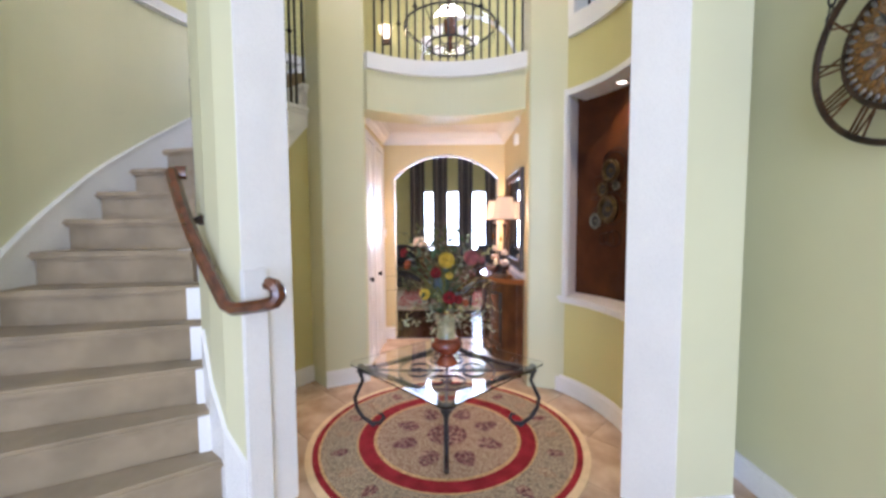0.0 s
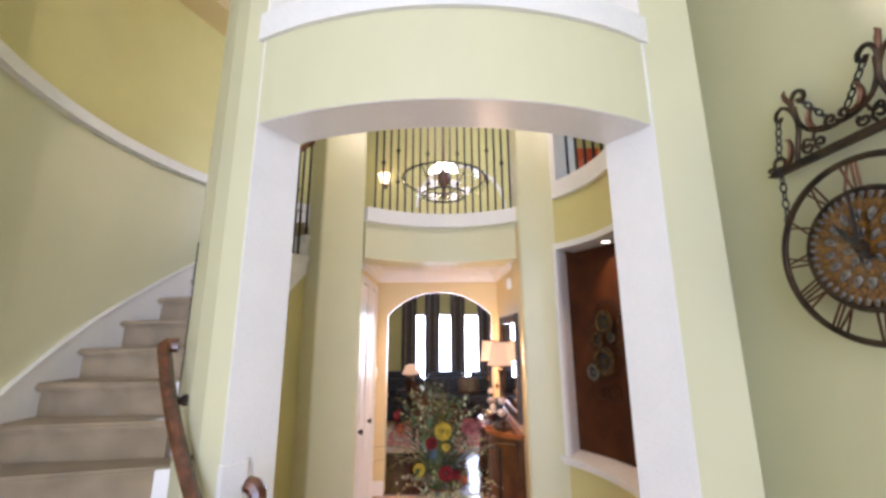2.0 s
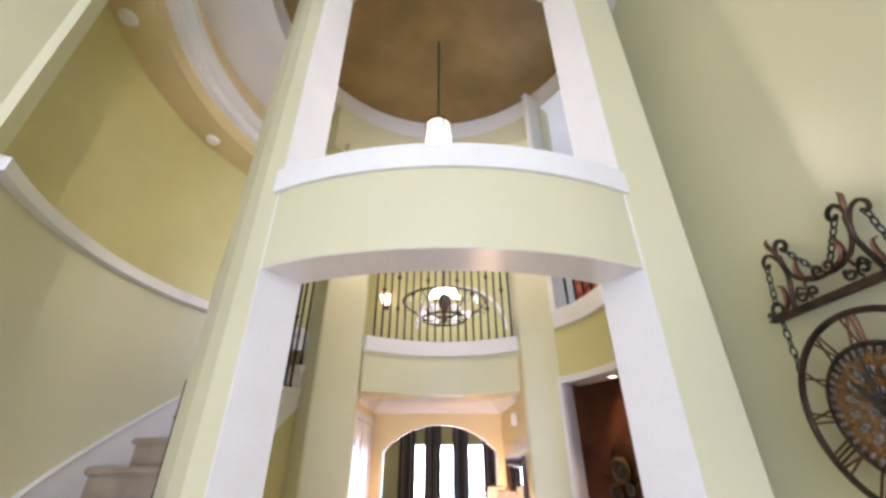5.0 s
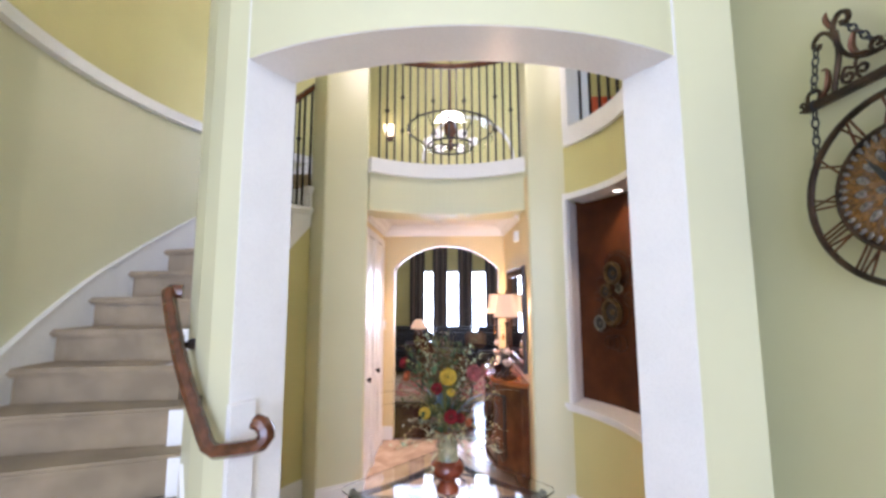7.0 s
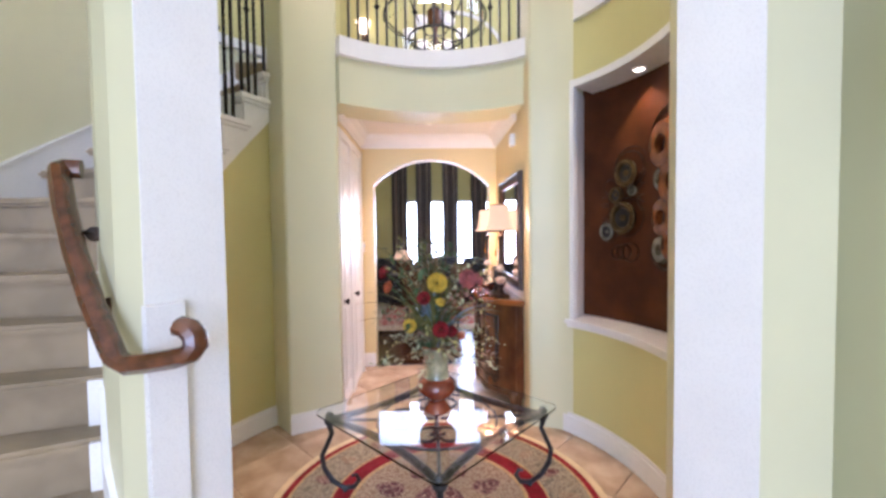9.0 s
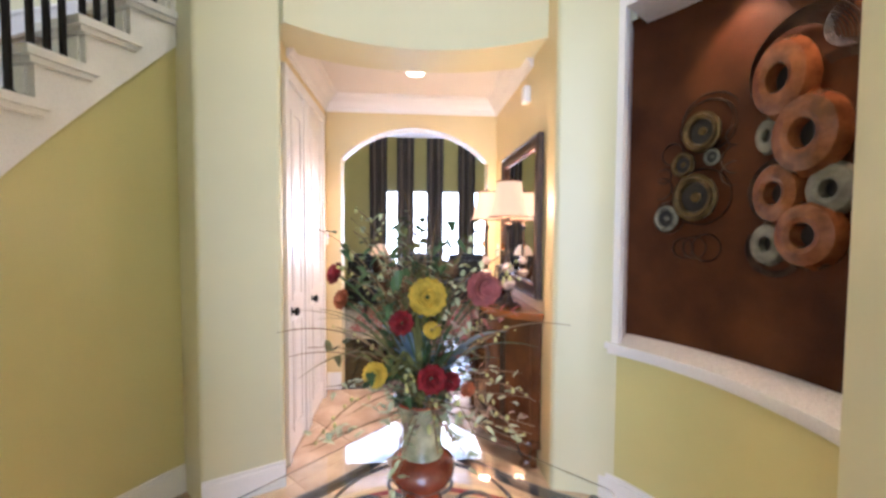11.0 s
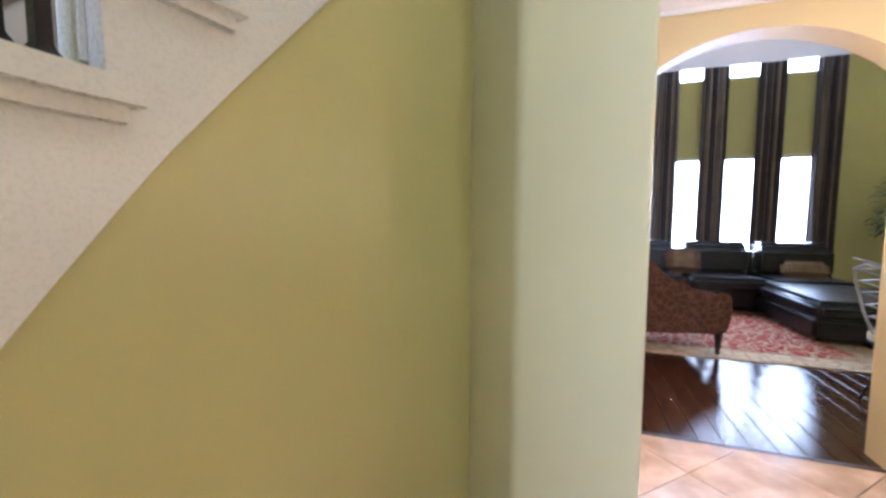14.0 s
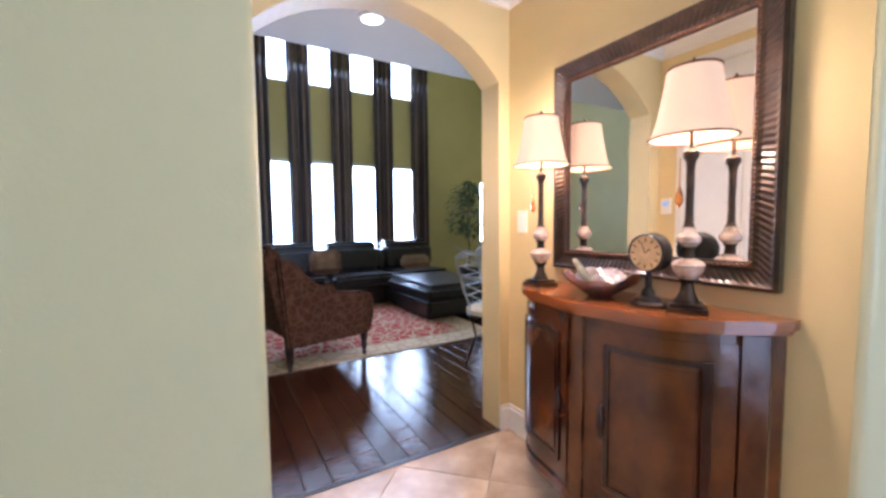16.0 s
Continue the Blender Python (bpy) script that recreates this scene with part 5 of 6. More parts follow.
def frame_side(a, b):
    """A mitred frame side between two outer corners, (y, z), with a scooped profile and ribs."""
    a, b = Vector(a), Vector(b)
    d = (b - a).normalized()
    inn = Vector((-d.y, d.x))
    prof = [(0, 0.0), (0, 0.030), (0.012, 0.036), (0.022, 0.028), (0.055, 0.020), (0.068, 0.026), (0.074, 0.018), (FW, 0.012), (FW, 0.0)]
    bm = bmesh.new()
    n = max(2, int((b - a).length / 0.011))
    rings = []
    for k in range(n + 1):
        t = k / n
        ring = []
        for u, h in prof:
            p = (a + d * u).lerp(b - d * u, t) + inn * u
            rib = 0.003 if (k % 2 and 0.012 < u < 0.068) else 0.0
            ring.append(bm.verts.new((HALL_R - 0.004 - h - rib, p.x, p.y)))
        rings.append(ring)
    m = len(prof)
    for u, v in zip(rings, rings[1:]):
        for i in range(m):
            bm.faces.new((u[i], u[(i + 1) % m], v[(i + 1) % m], v[i]))
    bm.faces.new(rings[0])
    bm.faces.new(rings[-1][::-1])
    return bm


corners = [(MY0, MZ0), (MY1, MZ0), (MY1, MZ1), (MY0, MZ1)]
for k in range(4):
    part("frame_side", frame_side(corners[k], corners[(k + 1) % 4]), M_FRAME, mir)
    a, b = Vector(corners[k]), Vector(corners[(k + 1) % 4])
    d = (b - a).normalized()
    inn = Vector((-d.y, d.x))
    a, b = a + (d + inn) * (FW - 0.012), b + (inn - d) * (FW - 0.012)
    n = int((b - a).length / 0.0145)
    bm = bmesh.new()
    for j in range(n):
        p = a.lerp(b, (j + 0.5) / n)
        bmesh.ops.create_icosphere(bm, subdivisions=1, radius=0.0068, matrix=Matrix.Translation((HALL_R - 0.026, p.x, p.y)))
    tagged(part("bead_moulding", bm, M_COPPER, mir, "copper bead moulding", True), kind="stuff")

# lamps
M_SHADE = bpy.data.materials.new("cream_silk_shade")
M_SHADE.use_nodes = True
_b = M_SHADE.node_tree.nodes["Principled BSDF"]
_b.inputs["Base Color"].default_value = (0.42, 0.30, 0.19, 1)
_b.inputs["Roughness"].default_value = 0.8
_b.inputs["Transmission Weight"].default_value = 0.0
_b.inputs["Emission Color"].default_value, _b.inputs["Emission Strength"].default_value = (1.0, 0.58, 0.31, 1), 0.55
M_MARBLE = material("mottled_shell_glaze", (0.42, 0.30, 0.22), 0.2, vary=0.4, scale=25, bump=0.03, second=(0.62, 0.50, 0.42), coat=0.4)


def table_lamp(m):
    l = thing("buffet_lamp", "tall candlestick lamp with a glowing cream bell shade", "lamp", m, "lamps on the buffet")
    bm = box(-0.055, -0.055, 0, 0.055, 0.055, 0.014, 0.003)
    box(-0.045, -0.045, 0.014, 0.045, 0.045, 0.026, 0.003, bm)
    part("base", bm, M_BRONZE, l)
    part("stem", lathe([(0.036, 0.026), (0.032, 0.035), (0.020, 0.06), (0.017, 0.085), (0.030, 0.10)], 16), M_BRONZE, l, smooth=True)
    part("lower_bulb", lathe([(0.024, 0.10), (0.042, 0.125), (0.047, 0.145), (0.040, 0.155), (0.020, 0.165)], 18), M_MARBLE, l, "mottled shell bulb", True)
    part("spacer", lathe([(0.018, 0.165), (0.016, 0.19), (0.022, 0.20)], 14), M_BRONZE, l, smooth=True)
    part("upper_bulb", lathe([(0.020, 0.20), (0.034, 0.215), (0.034, 0.23), (0.022, 0.245), (0.018, 0.26)], 18), M_MARBLE, l, "mottled shell bulb", True)
    part("column", lathe([(0.018, 0.26), (0.013, 0.27), (0.0115, 0.30), (0.0115, 0.44), (0.014, 0.46), (0.022, 0.475), (0.022, 0.49), (0.006, 0.50), (0.006, 0.73)], 16), M_BRONZE, l, smooth=True)
    sh = bmesh.new()
    rows = []
    for k in range(9):
        t = k / 8
        r = 0.118 - 0.046 * t ** 0.62
        row = []
        for j in range(36):
            a = 2 * math.pi * j / 36
            rr = r * (1 - 0.018 * abs(math.cos(3 * a)) ** 6)
            row.append(sh.verts.new((rr * math.cos(a), rr * math.sin(a), 0.530 + 0.205 * t)))
        rows.append(row)
    for u, v in zip(rows, rows[1:]):
        for j in range(36):
            sh.faces.new((u[j], u[(j + 1) % 36], v[(j + 1) % 36], v[j]))
    part("shade", sh, M_SHADE, l, "cream silk bell shade", True).visible_shadow = False
    for r, z in ((0.119, 0.530), (0.0725, 0.735)):
        part("shade_trim", tube(ring_pts((0, 0, z), r, 36), 0.0035, 5, True), M_COPPER, l)
    part("finial", lathe([(0.004, 0.728), (0.009, 0.743), (0.004, 0.753), (0.007, 0.761), (0.001, 0.771)], 10), M_BRONZE, l)
    part("crystal_drop", lathe([(0.001, 0.32), (0.012, 0.34), (0.010, 0.36), (0.002, 0.385), (0.0012, 0.47)], 8, Matrix.Translation((-0.02, 0.028, 0))), glass("amber_crystal", (0.85, 0.35, 0.08)), l, "hanging amber crystal")
    return l


first_lamp = table_lamp(Matrix.Translation((0.665, 4.765, BT)))
copy_thing(first_lamp, Matrix.Translation((0.675, 4.135, BT)) @ Matrix.Rotation(0.5, 4, "Z"))

bowl = thing("metal_bowl", "hammered silver bowl with an uneven rim on the buffet", "bowl", Matrix.Translation((0.655, 4.44, BT)))
bm = lathe([(0.04, 0), (0.045, 0.006), (0.075, 0.025), (0.105, 0.055), (0.120, 0.082), (0.116, 0.082), (0.100, 0.058), (0.070, 0.03), (0.02, 0.012)], 28)
for v in bm.verts:
    if v.co.z > 0.05:
        a = math.atan2(v.co.y, v.co.x)
        v.co.z += 0.014 * math.sin(3 * a) + 0.008 * math.sin(7 * a + 1)
        v.co.y *= 1.25
part("bowl", bm, M_SILVER, bowl, smooth=True)
part("leaf_ornament", tube([(0, 0.02, 0.03), (-0.01, 0.07, 0.08), (-0.01, 0.11, 0.125), (0, 0.12, 0.135)], [0.012, 0.024, 0.02, 0.004], 8, flat=0.5), M_GREYPOT, bowl, "green leaf ornament", True)
tc = thing("table_clock", "small round desk clock on a dark turned stand", "clock", Matrix.Translation((0.655, 4.25, BT)) @ Matrix.Rotation(radians(-90), 4, "Z"))
part("stand", lathe([(0.058, 0), (0.060, 0.008), (0.045, 0.016), (0.042, 0.026), (0.024, 0.034), (0.018, 0.05), (0.010, 0.06), (0.010, 0.115)], 24), M_IRON, tc, smooth=True)
m = Matrix.Translation((0, 0.03, 0.175)) @ pose(0, 0, 0, 90, 0, 0)
part("case", lathe([(0.050, -0.006), (0.062, 0.0), (0.066, 0.006), (0.064, 0.05), (0.058, 0.055), (0.056, 0.05)], 28, m), M_BLACK, tc, smooth=True)
M_FACE = material("parchment_dial", (0.62, 0.44, 0.24), 0.5, vary=0.15, scale=20, bump=0.01)
face = part("dial", lathe([(0.056, 0.046), (0.056, 0.050), (0.001, 0.0505)], 28, m), M_FACE, tc, "parchment clock dial")
for h in range(12):
    a = radians(30 * h)
    bm = box(-0.0018, -0.006, 0, 0.0018, 0.006, 0.001)
    bmesh.ops.transform(bm, matrix=m @ Matrix.Translation((0, 0, 0.0507)) @ Matrix.Rotation(a, 4, "Z") @ Matrix.Translation((0, 0.044, 0)), verts=bm.verts)
    part("hour_mark", bm, M_BLACK, face)
for a, ln in ((-50, 0.024), (20, 0.036)):
    bm = box(-0.0015, 0, 0, 0.0015, ln, 0.001)
    bmesh.ops.transform(bm, matrix=m @ Matrix.Translation((0, 0, 0.052)) @ Matrix.Rotation(radians(a), 4, "Z"), verts=bm.verts)
    part("hand_pointer", bm, M_BLACK, face)

# recessed lights; the hall's fixture is added to go with its fill lamp
for (x, y, z), g in (((0.25, 5.72, 2.36), "recessed ceiling lights"), ((0.13, 4.62, HALL_C), "recessed ceiling lights")):
    d = thing("ceiling_light", "round recessed ceiling downlight with a white trim, the hall's one added", "light", Matrix.Translation((x, y, z)), g)
    part("trim_ring", sector((0, 0), 0.062, 0.085, 0, 360, -0.008, 0, 32), M_TRIM, d)
    part("bulb", lathe([(0.062, -0.001), (0.055, -0.004), (0.002, -0.005)], 24), M_BULB, d)

# ---- living room ----
WX = [-0.55, -0.02, 0.57, 1.20, 1.90, 2.60]
M_SKYCARD = glow("bright_sky", (0.93, 0.97, 1.0), 7.0)
structure(part("backdrop", box(-8, LY + 6, -1, 10, LY + 6.05, 9), M_SKYCARD, label="overexposed bright sky outside"))
structure(part("ground", box(-400, LY + 0.2, -0.6, 400, LY + 600, -0.5), material("lawn", (0.06, 0.09, 0.03), 0.9, vary=0.3, scale=2, bump=0.2), label="lawn outside the windows"))
for k, (xa, xb) in enumerate(zip(WX, WX[1:])):
    for z0, z1 in ((0.62, 2.16), (3.3, 4.25)):
        w = thing("window_%d" % (k + 1 if z0 < 1 else k + 6), "tall white framed window", "window", kind="structure")
        a, b = max(xa, -0.55) + 0.02, min(xb, 2.6) - 0.02
        y = LY + 0.05
        fr = box(a, y, z0, a + 0.035, y + 0.05, z1)
        for q in (box(b - 0.035, y, z0, b, y + 0.05, z1), box(a + 0.035, y, z0, b - 0.035, y + 0.05, z0 + 0.04), box(a + 0.035, y, z1 - 0.04, b - 0.035, y + 0.05, z1)):
            join(fr, q)
        part("window_frame", fr, M_TRIM, w)
        p = part("pane", box(a + 0.035, y + 0.02, z0 + 0.04, b - 0.035, y + 0.026, z1 - 0.04), M_GLASS, w)
        p.visible_shadow = False
bm = bmesh.new()
for xa in WX:
    box(xa - 0.03, LY + 0.02, 0.62, xa + 0.03, LY + 0.13, 2.16, bm=bm)
    box(xa - 0.03, LY + 0.02, 3.3, xa + 0.03, LY + 0.13, 4.25, bm=bm)
structure(part("wall_window_piers", bm, M_PALEDIM))
for x in WX:
    c = thing("curtain", "floor-length brown striped curtain panel with deep pleats", "curtain", Matrix.Translation((x, LY - 0.10, 0)), "living room curtains")
    for i, (u0, u1) in enumerate(((-0.17, -0.10), (-0.10, -0.055), (-0.055, 0.055), (0.055, 0.10), (0.10, 0.17))):
        poly, polyb = [], []
        n = 10
        for k in range(n + 1):
            u = u0 + (u1 - u0) * k / n
            yy = 0.035 * math.sin(u * 74 + x * 3)
            poly.append((u, yy))
            polyb.append((u, yy + 0.006))
        part("pleat", prism(poly + polyb[::-1], 0.02, 4.42), M_CURTAINB if i in (1, 3) else M_CURTAIN, c)
    part("valance", box(-0.18, -0.05, 4.42, 0.18, 0.05, 4.47, 0.01), M_CURTAIN, c)


def cushion(x0, y0, z0, x1, y1, z1, bev=0.05):
    bm = box(x0, y0, z0, x1, y1, z1)
    bmesh.ops.bevel(bm, geom=bm.edges, offset=bev, segments=3, affect="EDGES")
    return bm


sofa = thing("sectional_sofa", "black leather sectional sofa with a chaise", "sofa", Matrix.Translation((0, 0, 0.012)))
part("base", cushion(-1.1, 8.75, 0.03, 2.58, 9.55, 0.30, 0.03), M_BLACKLEATHER, sofa)
for i in range(4):
    x = -1.08 + i * 0.91
    part("seat_cushion", cushion(x, 8.68, 0.26, x + 0.89, 9.35, 0.45), M_BLACKLEATHER, sofa, smooth=True)
    part("back_cushion", cushion(x, 9.22, 0.42, x + 0.89, 9.58, 0.84, 0.08), M_BLACKLEATHER, sofa, smooth=True)
    part("headrest", cushion(x + 0.03, 9.30, 0.78, x + 0.86, 9.58, 0.89, 0.06), M_BLACKLEATHER, sofa, smooth=True)
part("chaise_base", cushion(1.50, 7.45, 0.03, 2.45, 8.75, 0.26, 0.04), M_BLACKLEATHER, sofa)
part("chaise_cushion", cushion(1.48, 7.40, 0.22, 2.47, 8.70, 0.43, 0.07), M_BLACKLEATHER, sofa, smooth=True)
M_TAN = material("tan_cushion_cloth", (0.23, 0.14, 0.08), 0.85, vary=0.2, scale=10, grain=200, bump=0.3)
M_BROWNC = material("brown_cushion_cloth", (0.14, 0.075, 0.045), 0.85, vary=0.25, scale=10, grain=200, bump=0.3)
for x, y, w, h, mt, lb in ((0.75, 9.10, 0.45, 0.36, M_BROWNC, "square brown throw pillow on the black sofa"), (2.15, 9.08, 0.52, 0.22, M_TAN, "tan bow-shaped throw pillow on the sofa")):
    pl = thing("throw_pillow", lb, "pillow", Matrix.Translation((x, y, 0.46)) @ pose(0, 0, 0, -18, 0, 0))
    part("pillow", cushion(-w / 2, -0.06, 0, w / 2, 0.06, h, 0.055), mt, pl, smooth=True)
    part("front_panel", cushion(-w / 2 + 0.09, -0.072, 0.07, w / 2 - 0.09, -0.055, h - 0.07, 0.006), M_TAN, pl)
M_RUGRED = rug_material("red_floral_wool", (0.33, 0.035, 0.03), ((0.46, 0.34, 0.22), (0.42, 0.24, 0.16)), 9)
lr = thing("area_rug", "red floral wool area rug with a cream border", "rug")
part("border", box(-1.0, 6.72, 0, 1.95, 9.0, 0.010), rug_material("cream_border_wool", (0.55, 0.44, 0.30), ((0.40, 0.30, 0.2), (0.48, 0.36, 0.24)), 8), lr)
part("field", box(-0.72, 7.0, 0.0105, 1.67, 8.75, 0.014), M_RUGRED, lr)

M_PAISLEY = rug_material("brown_paisley_cloth", (0.060, 0.028, 0.017), ((0.10, 0.052, 0.030), (0.085, 0.035, 0.020)), 16)
M_DARKWOOD = material("dark_turned_wood", (0.020, 0.010, 0.007), 0.3, vary=0.3, scale=10, bump=0.05)
arm = thing("armchair", "brown paisley upholstered armchair with dark turned legs", "armchair", Matrix.Translation((0.12, 7.05, 0.012)) @ Matrix.Rotation(radians(-78), 4, "Z"))
part("seat", cushion(-0.33, -0.30, 0.22, 0.33, 0.36, 0.44, 0.06), M_PAISLEY, arm, smooth=True)
back = bmesh.new()
prof = [(-0.36, 0.26), (-0.44, 0.60), (-0.47, 0.90), (-0.50, 0.99), (-0.42, 1.00), (-0.36, 0.90), (-0.30, 0.60), (-0.26, 0.26)]
ra = [back.verts.new((-0.35, y, z)) for y, z in prof]
rb = [back.verts.new((0.35, y, z)) for y, z in prof]
for k in range(8):
    back.faces.new((ra[k], ra[(k + 1) % 8], rb[(k + 1) % 8], rb[k]))
back.faces.new(ra)
back.faces.new(rb[::-1])
bmesh.ops.bevel(back, geom=back.edges, offset=0.025, segments=2, affect="EDGES")
part("backrest", back, M_PAISLEY, arm, smooth=True)
for sx in (-1, 1):
    a = bmesh.new()
    pr = [(-0.36, 0.20), (0.36, 0.20), (0.40, 0.34), (0.40, 0.54), (0.30, 0.58), (0.05, 0.585), (-0.12, 0.66), (-0.28, 0.86), (-0.42, 0.92)]
    u = [a.verts.new((sx * 0.30, y, z)) for y, z in pr]
    v = [a.verts.new((sx * 0.40, y, z)) for y, z in pr]
    for k in range(len(pr)):
        a.faces.new((u[k], u[(k + 1) % len(pr)], v[(k + 1) % len(pr)], v[k]))
    a.faces.new(u)
    a.faces.new(v[::-1])
    bmesh.ops.bevel(a, geom=a.edges, offset=0.02, segments=2, affect="EDGES")
    part("armrest", a, M_PAISLEY, arm, smooth=True)
    for y in (-0.33, 0.33):
        part("leg", lathe([(0.012, 0), (0.020, 0.01), (0.016, 0.04), (0.028, 0.09), (0.022, 0.12), (0.032, 0.15), (0.034, 0.22)], 14, Matrix.Translation((sx * 0.33, y, 0))), M_DARKWOOD, arm, "dark turned leg", True)

M_SEAT = material("cream_seat_cloth", (0.55, 0.46, 0.30), 0.85, vary=0.12, scale=10, grain=200, bump=0.3)
M_LATTICE = material("pale_grey_metal", (0.40, 0.40, 0.42), 0.35, 0.6, vary=0.2, scale=10, bump=0.1)


def metal_chair(m):
    c = thing("metal_chair", "dark iron chair with a pale lattice back and a cream seat", "chair", m, "iron chairs in the living room")
    part("seat", lathe([(0.17, 0.43), (0.20, 0.445), (0.20, 0.475), (0.16, 0.49), (0.01, 0.495)], 24), M_SEAT, c, "cream padded seat", True)
    part("seat_ring", tube(ring_pts((0, 0, 0.43), 0.19, 28), 0.009, 6, True), M_IRON, c)
    for k in range(4):
        a = math.pi / 4 + math.pi / 2 * k
        part("leg", tube([(0.17 * math.cos(a), 0.17 * math.sin(a), 0.43), (0.13 * math.cos(a), 0.13 * math.sin(a), 0.25), (0.21 * math.cos(a), 0.21 * math.sin(a), 0.006)], 0.008, 6), M_IRON, c)
    part("stretcher", tube(ring_pts((0, 0, 0.22), 0.125, 24), 0.006, 6, True), M_IRON, c)
    outline = [(-0.09, 0.48), (-0.14, 0.62), (-0.18, 0.80), (-0.19, 0.90), (-0.12, 0.94), (0, 0.92), (0.12, 0.94), (0.19, 0.90), (0.18, 0.80), (0.14, 0.62), (0.09, 0.48)]
    part("back_frame", tube([(x, 0.17 + 0.12 * (z - 0.48), z) for x, z in outline], 0.010, 6), M_LATTICE, c, smooth=True)
    for i in range(6):
        z0 = 0.52 + i * 0.075
        w = 0.08 + (z0 - 0.48) * 0.26
        for sg in (-1, 1):
            part("lattice_bar", tube([(-sg * w, 0.17 + 0.12 * (z0 - 0.48), z0), (0, 0.155 + 0.12 * (z0 - 0.44), z0 + 0.04), (sg * w * 1.05, 0.17 + 0.12 * (z0 - 0.40), z0 + 0.08)], 0.009, 5, flat=0.5), M_LATTICE, c)
    return c


mc = metal_chair(Matrix.Translation((1.33, 6.02, 0)) @ Matrix.Rotation(radians(115), 4, "Z"))
copy_thing(mc, Matrix.Translation((1.80, 6.40, 0)) @ Matrix.Rotation(radians(95), 4, "Z"))

# side table with a lamp
st = thing("side_table", "dark wooden side table beside the sofa", "table", Matrix.Translation((-0.42, 8.50, 0.012)))
part("tabletop", box(-0.26, -0.26, 0.60, 0.26, 0.26, 0.64, 0.008), M_DARKWOOD, st)
for sx in (-0.22, 0.22):
    for sy in (-0.22, 0.22):
        part("leg", lathe([(0.015, 0), (0.022, 0.1), (0.018, 0.4), (0.026, 0.60)], 10, Matrix.Translation((sx, sy, 0))), M_DARKWOOD, st)
sl = thing("side_lamp", "small lamp with an openwork amber base and cream shade", "lamp", Matrix.Translation((-0.42, 8.50, 0.652)))
part("base", lathe([(0.09, 0), (0.09, 0.02), (0.075, 0.03), (0.075, 0.24), (0.09, 0.25), (0.02, 0.27), (0.015, 0.33)], 6), material("amber_openwork", (0.42, 0.22, 0.07), 0.4, 0.2, vary=0.5, scale=40, second=(0.08, 0.04, 0.02), bump=0.2), sl)
part("shade", lathe([(0.165, 0.28), (0.15, 0.34), (0.10, 0.43), (0.05, 0.46), (0.048, 0.46), (0.098, 0.425), (0.147, 0.335), (0.162, 0.28)], 28), M_SHADE, sl, "cream dome shade", True)

pt = thing("potted_tree", "dense dark green potted ficus behind the sofa", "plant", Matrix.Translation((3.3, 9.3, 0)))
part("pot", lathe([(0.14, 0), (0.16, 0.02), (0.20, 0.34), (0.22, 0.36), (0.19, 0.36), (0.17, 0.3)], 20), M_BRONZE, pt, smooth=True)
part("trunk", tube([(0, 0, 0.3), (0.02, 0.01, 0.7), (-0.01, 0.02, 1.1), (0.02, 0, 1.5)], [0.025, 0.02, 0.016, 0.008], 8), M_TWIG, pt)
bm, bt = bmesh.new(), bmesh.new()
for i in range(420):
    a, q = rnd.uniform(0, 2 * math.pi), rnd.uniform(0, 1)
    z = 0.95 + 0.95 * q
    r = 0.42 * math.sin(math.pi * min(1, 0.12 + 0.86 * q)) ** 0.7 * rnd.uniform(0.25, 1.05) * (0.85 + 0.25 * math.sin(3 * a + 7 * q))
    p = Vector((r * math.cos(a), r * math.sin(a), z))
    d = Vector((math.cos(a) + rnd.uniform(-.6, .6), math.sin(a) + rnd.uniform(-.6, .6), rnd.uniform(-0.9, 0.3))).normalized()
    blade(bm, [p, p + d * 0.04, p + d * 0.08, p + d * 0.11 + Vector((0, 0, -0.02))], 0.024)
    if i % 14 == 0:
        tube([(0, 0, z * 0.75), p * 0.6 + Vector((0, 0, z * 0.3)), p], 0.005, 5, bm=bt)
part("branch", bt, M_TWIG, pt)
tagged(part("crown", bm, M_LEAFA, pt), kind="stuff")

# ---- upper landing and dome ----
pen = thing("pendant_lantern", "glowing glass pendant lantern on a long rod under the dome", "lamp", Matrix.Translation((0.12, 3.08, 0)))
PZ = 4.285
part("rod", tube([(0, 0, PZ + 0.30), (0, 0, TOP + 0.29)], 0.008, 8), M_IRON, pen)
part("canopy", lathe([(0.065, TOP + 0.315), (0.065, TOP + 0.285), (0.02, TOP + 0.255)], 20), M_IRON, pen)
part("top_ring", lathe([(0.012, PZ + 0.32), (0.03, PZ + 0.30), (0.09, PZ + 0.285), (0.12, PZ + 0.265), (0.12, PZ + 0.245), (0.10, PZ + 0.25)], 28), M_BRONZE, pen, smooth=True)
sh = part("glass_shade", lathe([(0.095, PZ), (0.115, PZ + 0.05), (0.112, PZ + 0.25), (0.108, PZ + 0.25), (0.110, PZ + 0.05), (0.09, PZ + 0.004)], 28), glow("frosted_lit_glass", (1.0, 0.80, 0.60), 0.75), pen, "frosted lit glass shade", True)
part("lit_bowl", lathe([(0.02, PZ - 0.012), (0.07, PZ - 0.006), (0.0945, PZ + 0.006), (0.1165, PZ + 0.055), (0.1175, PZ + 0.12), (0.1165, PZ + 0.12)], 28), glow("bright_lit_glass", (1.0, 0.90, 0.74), 2.2), pen, "bright lower half of the glass", True)
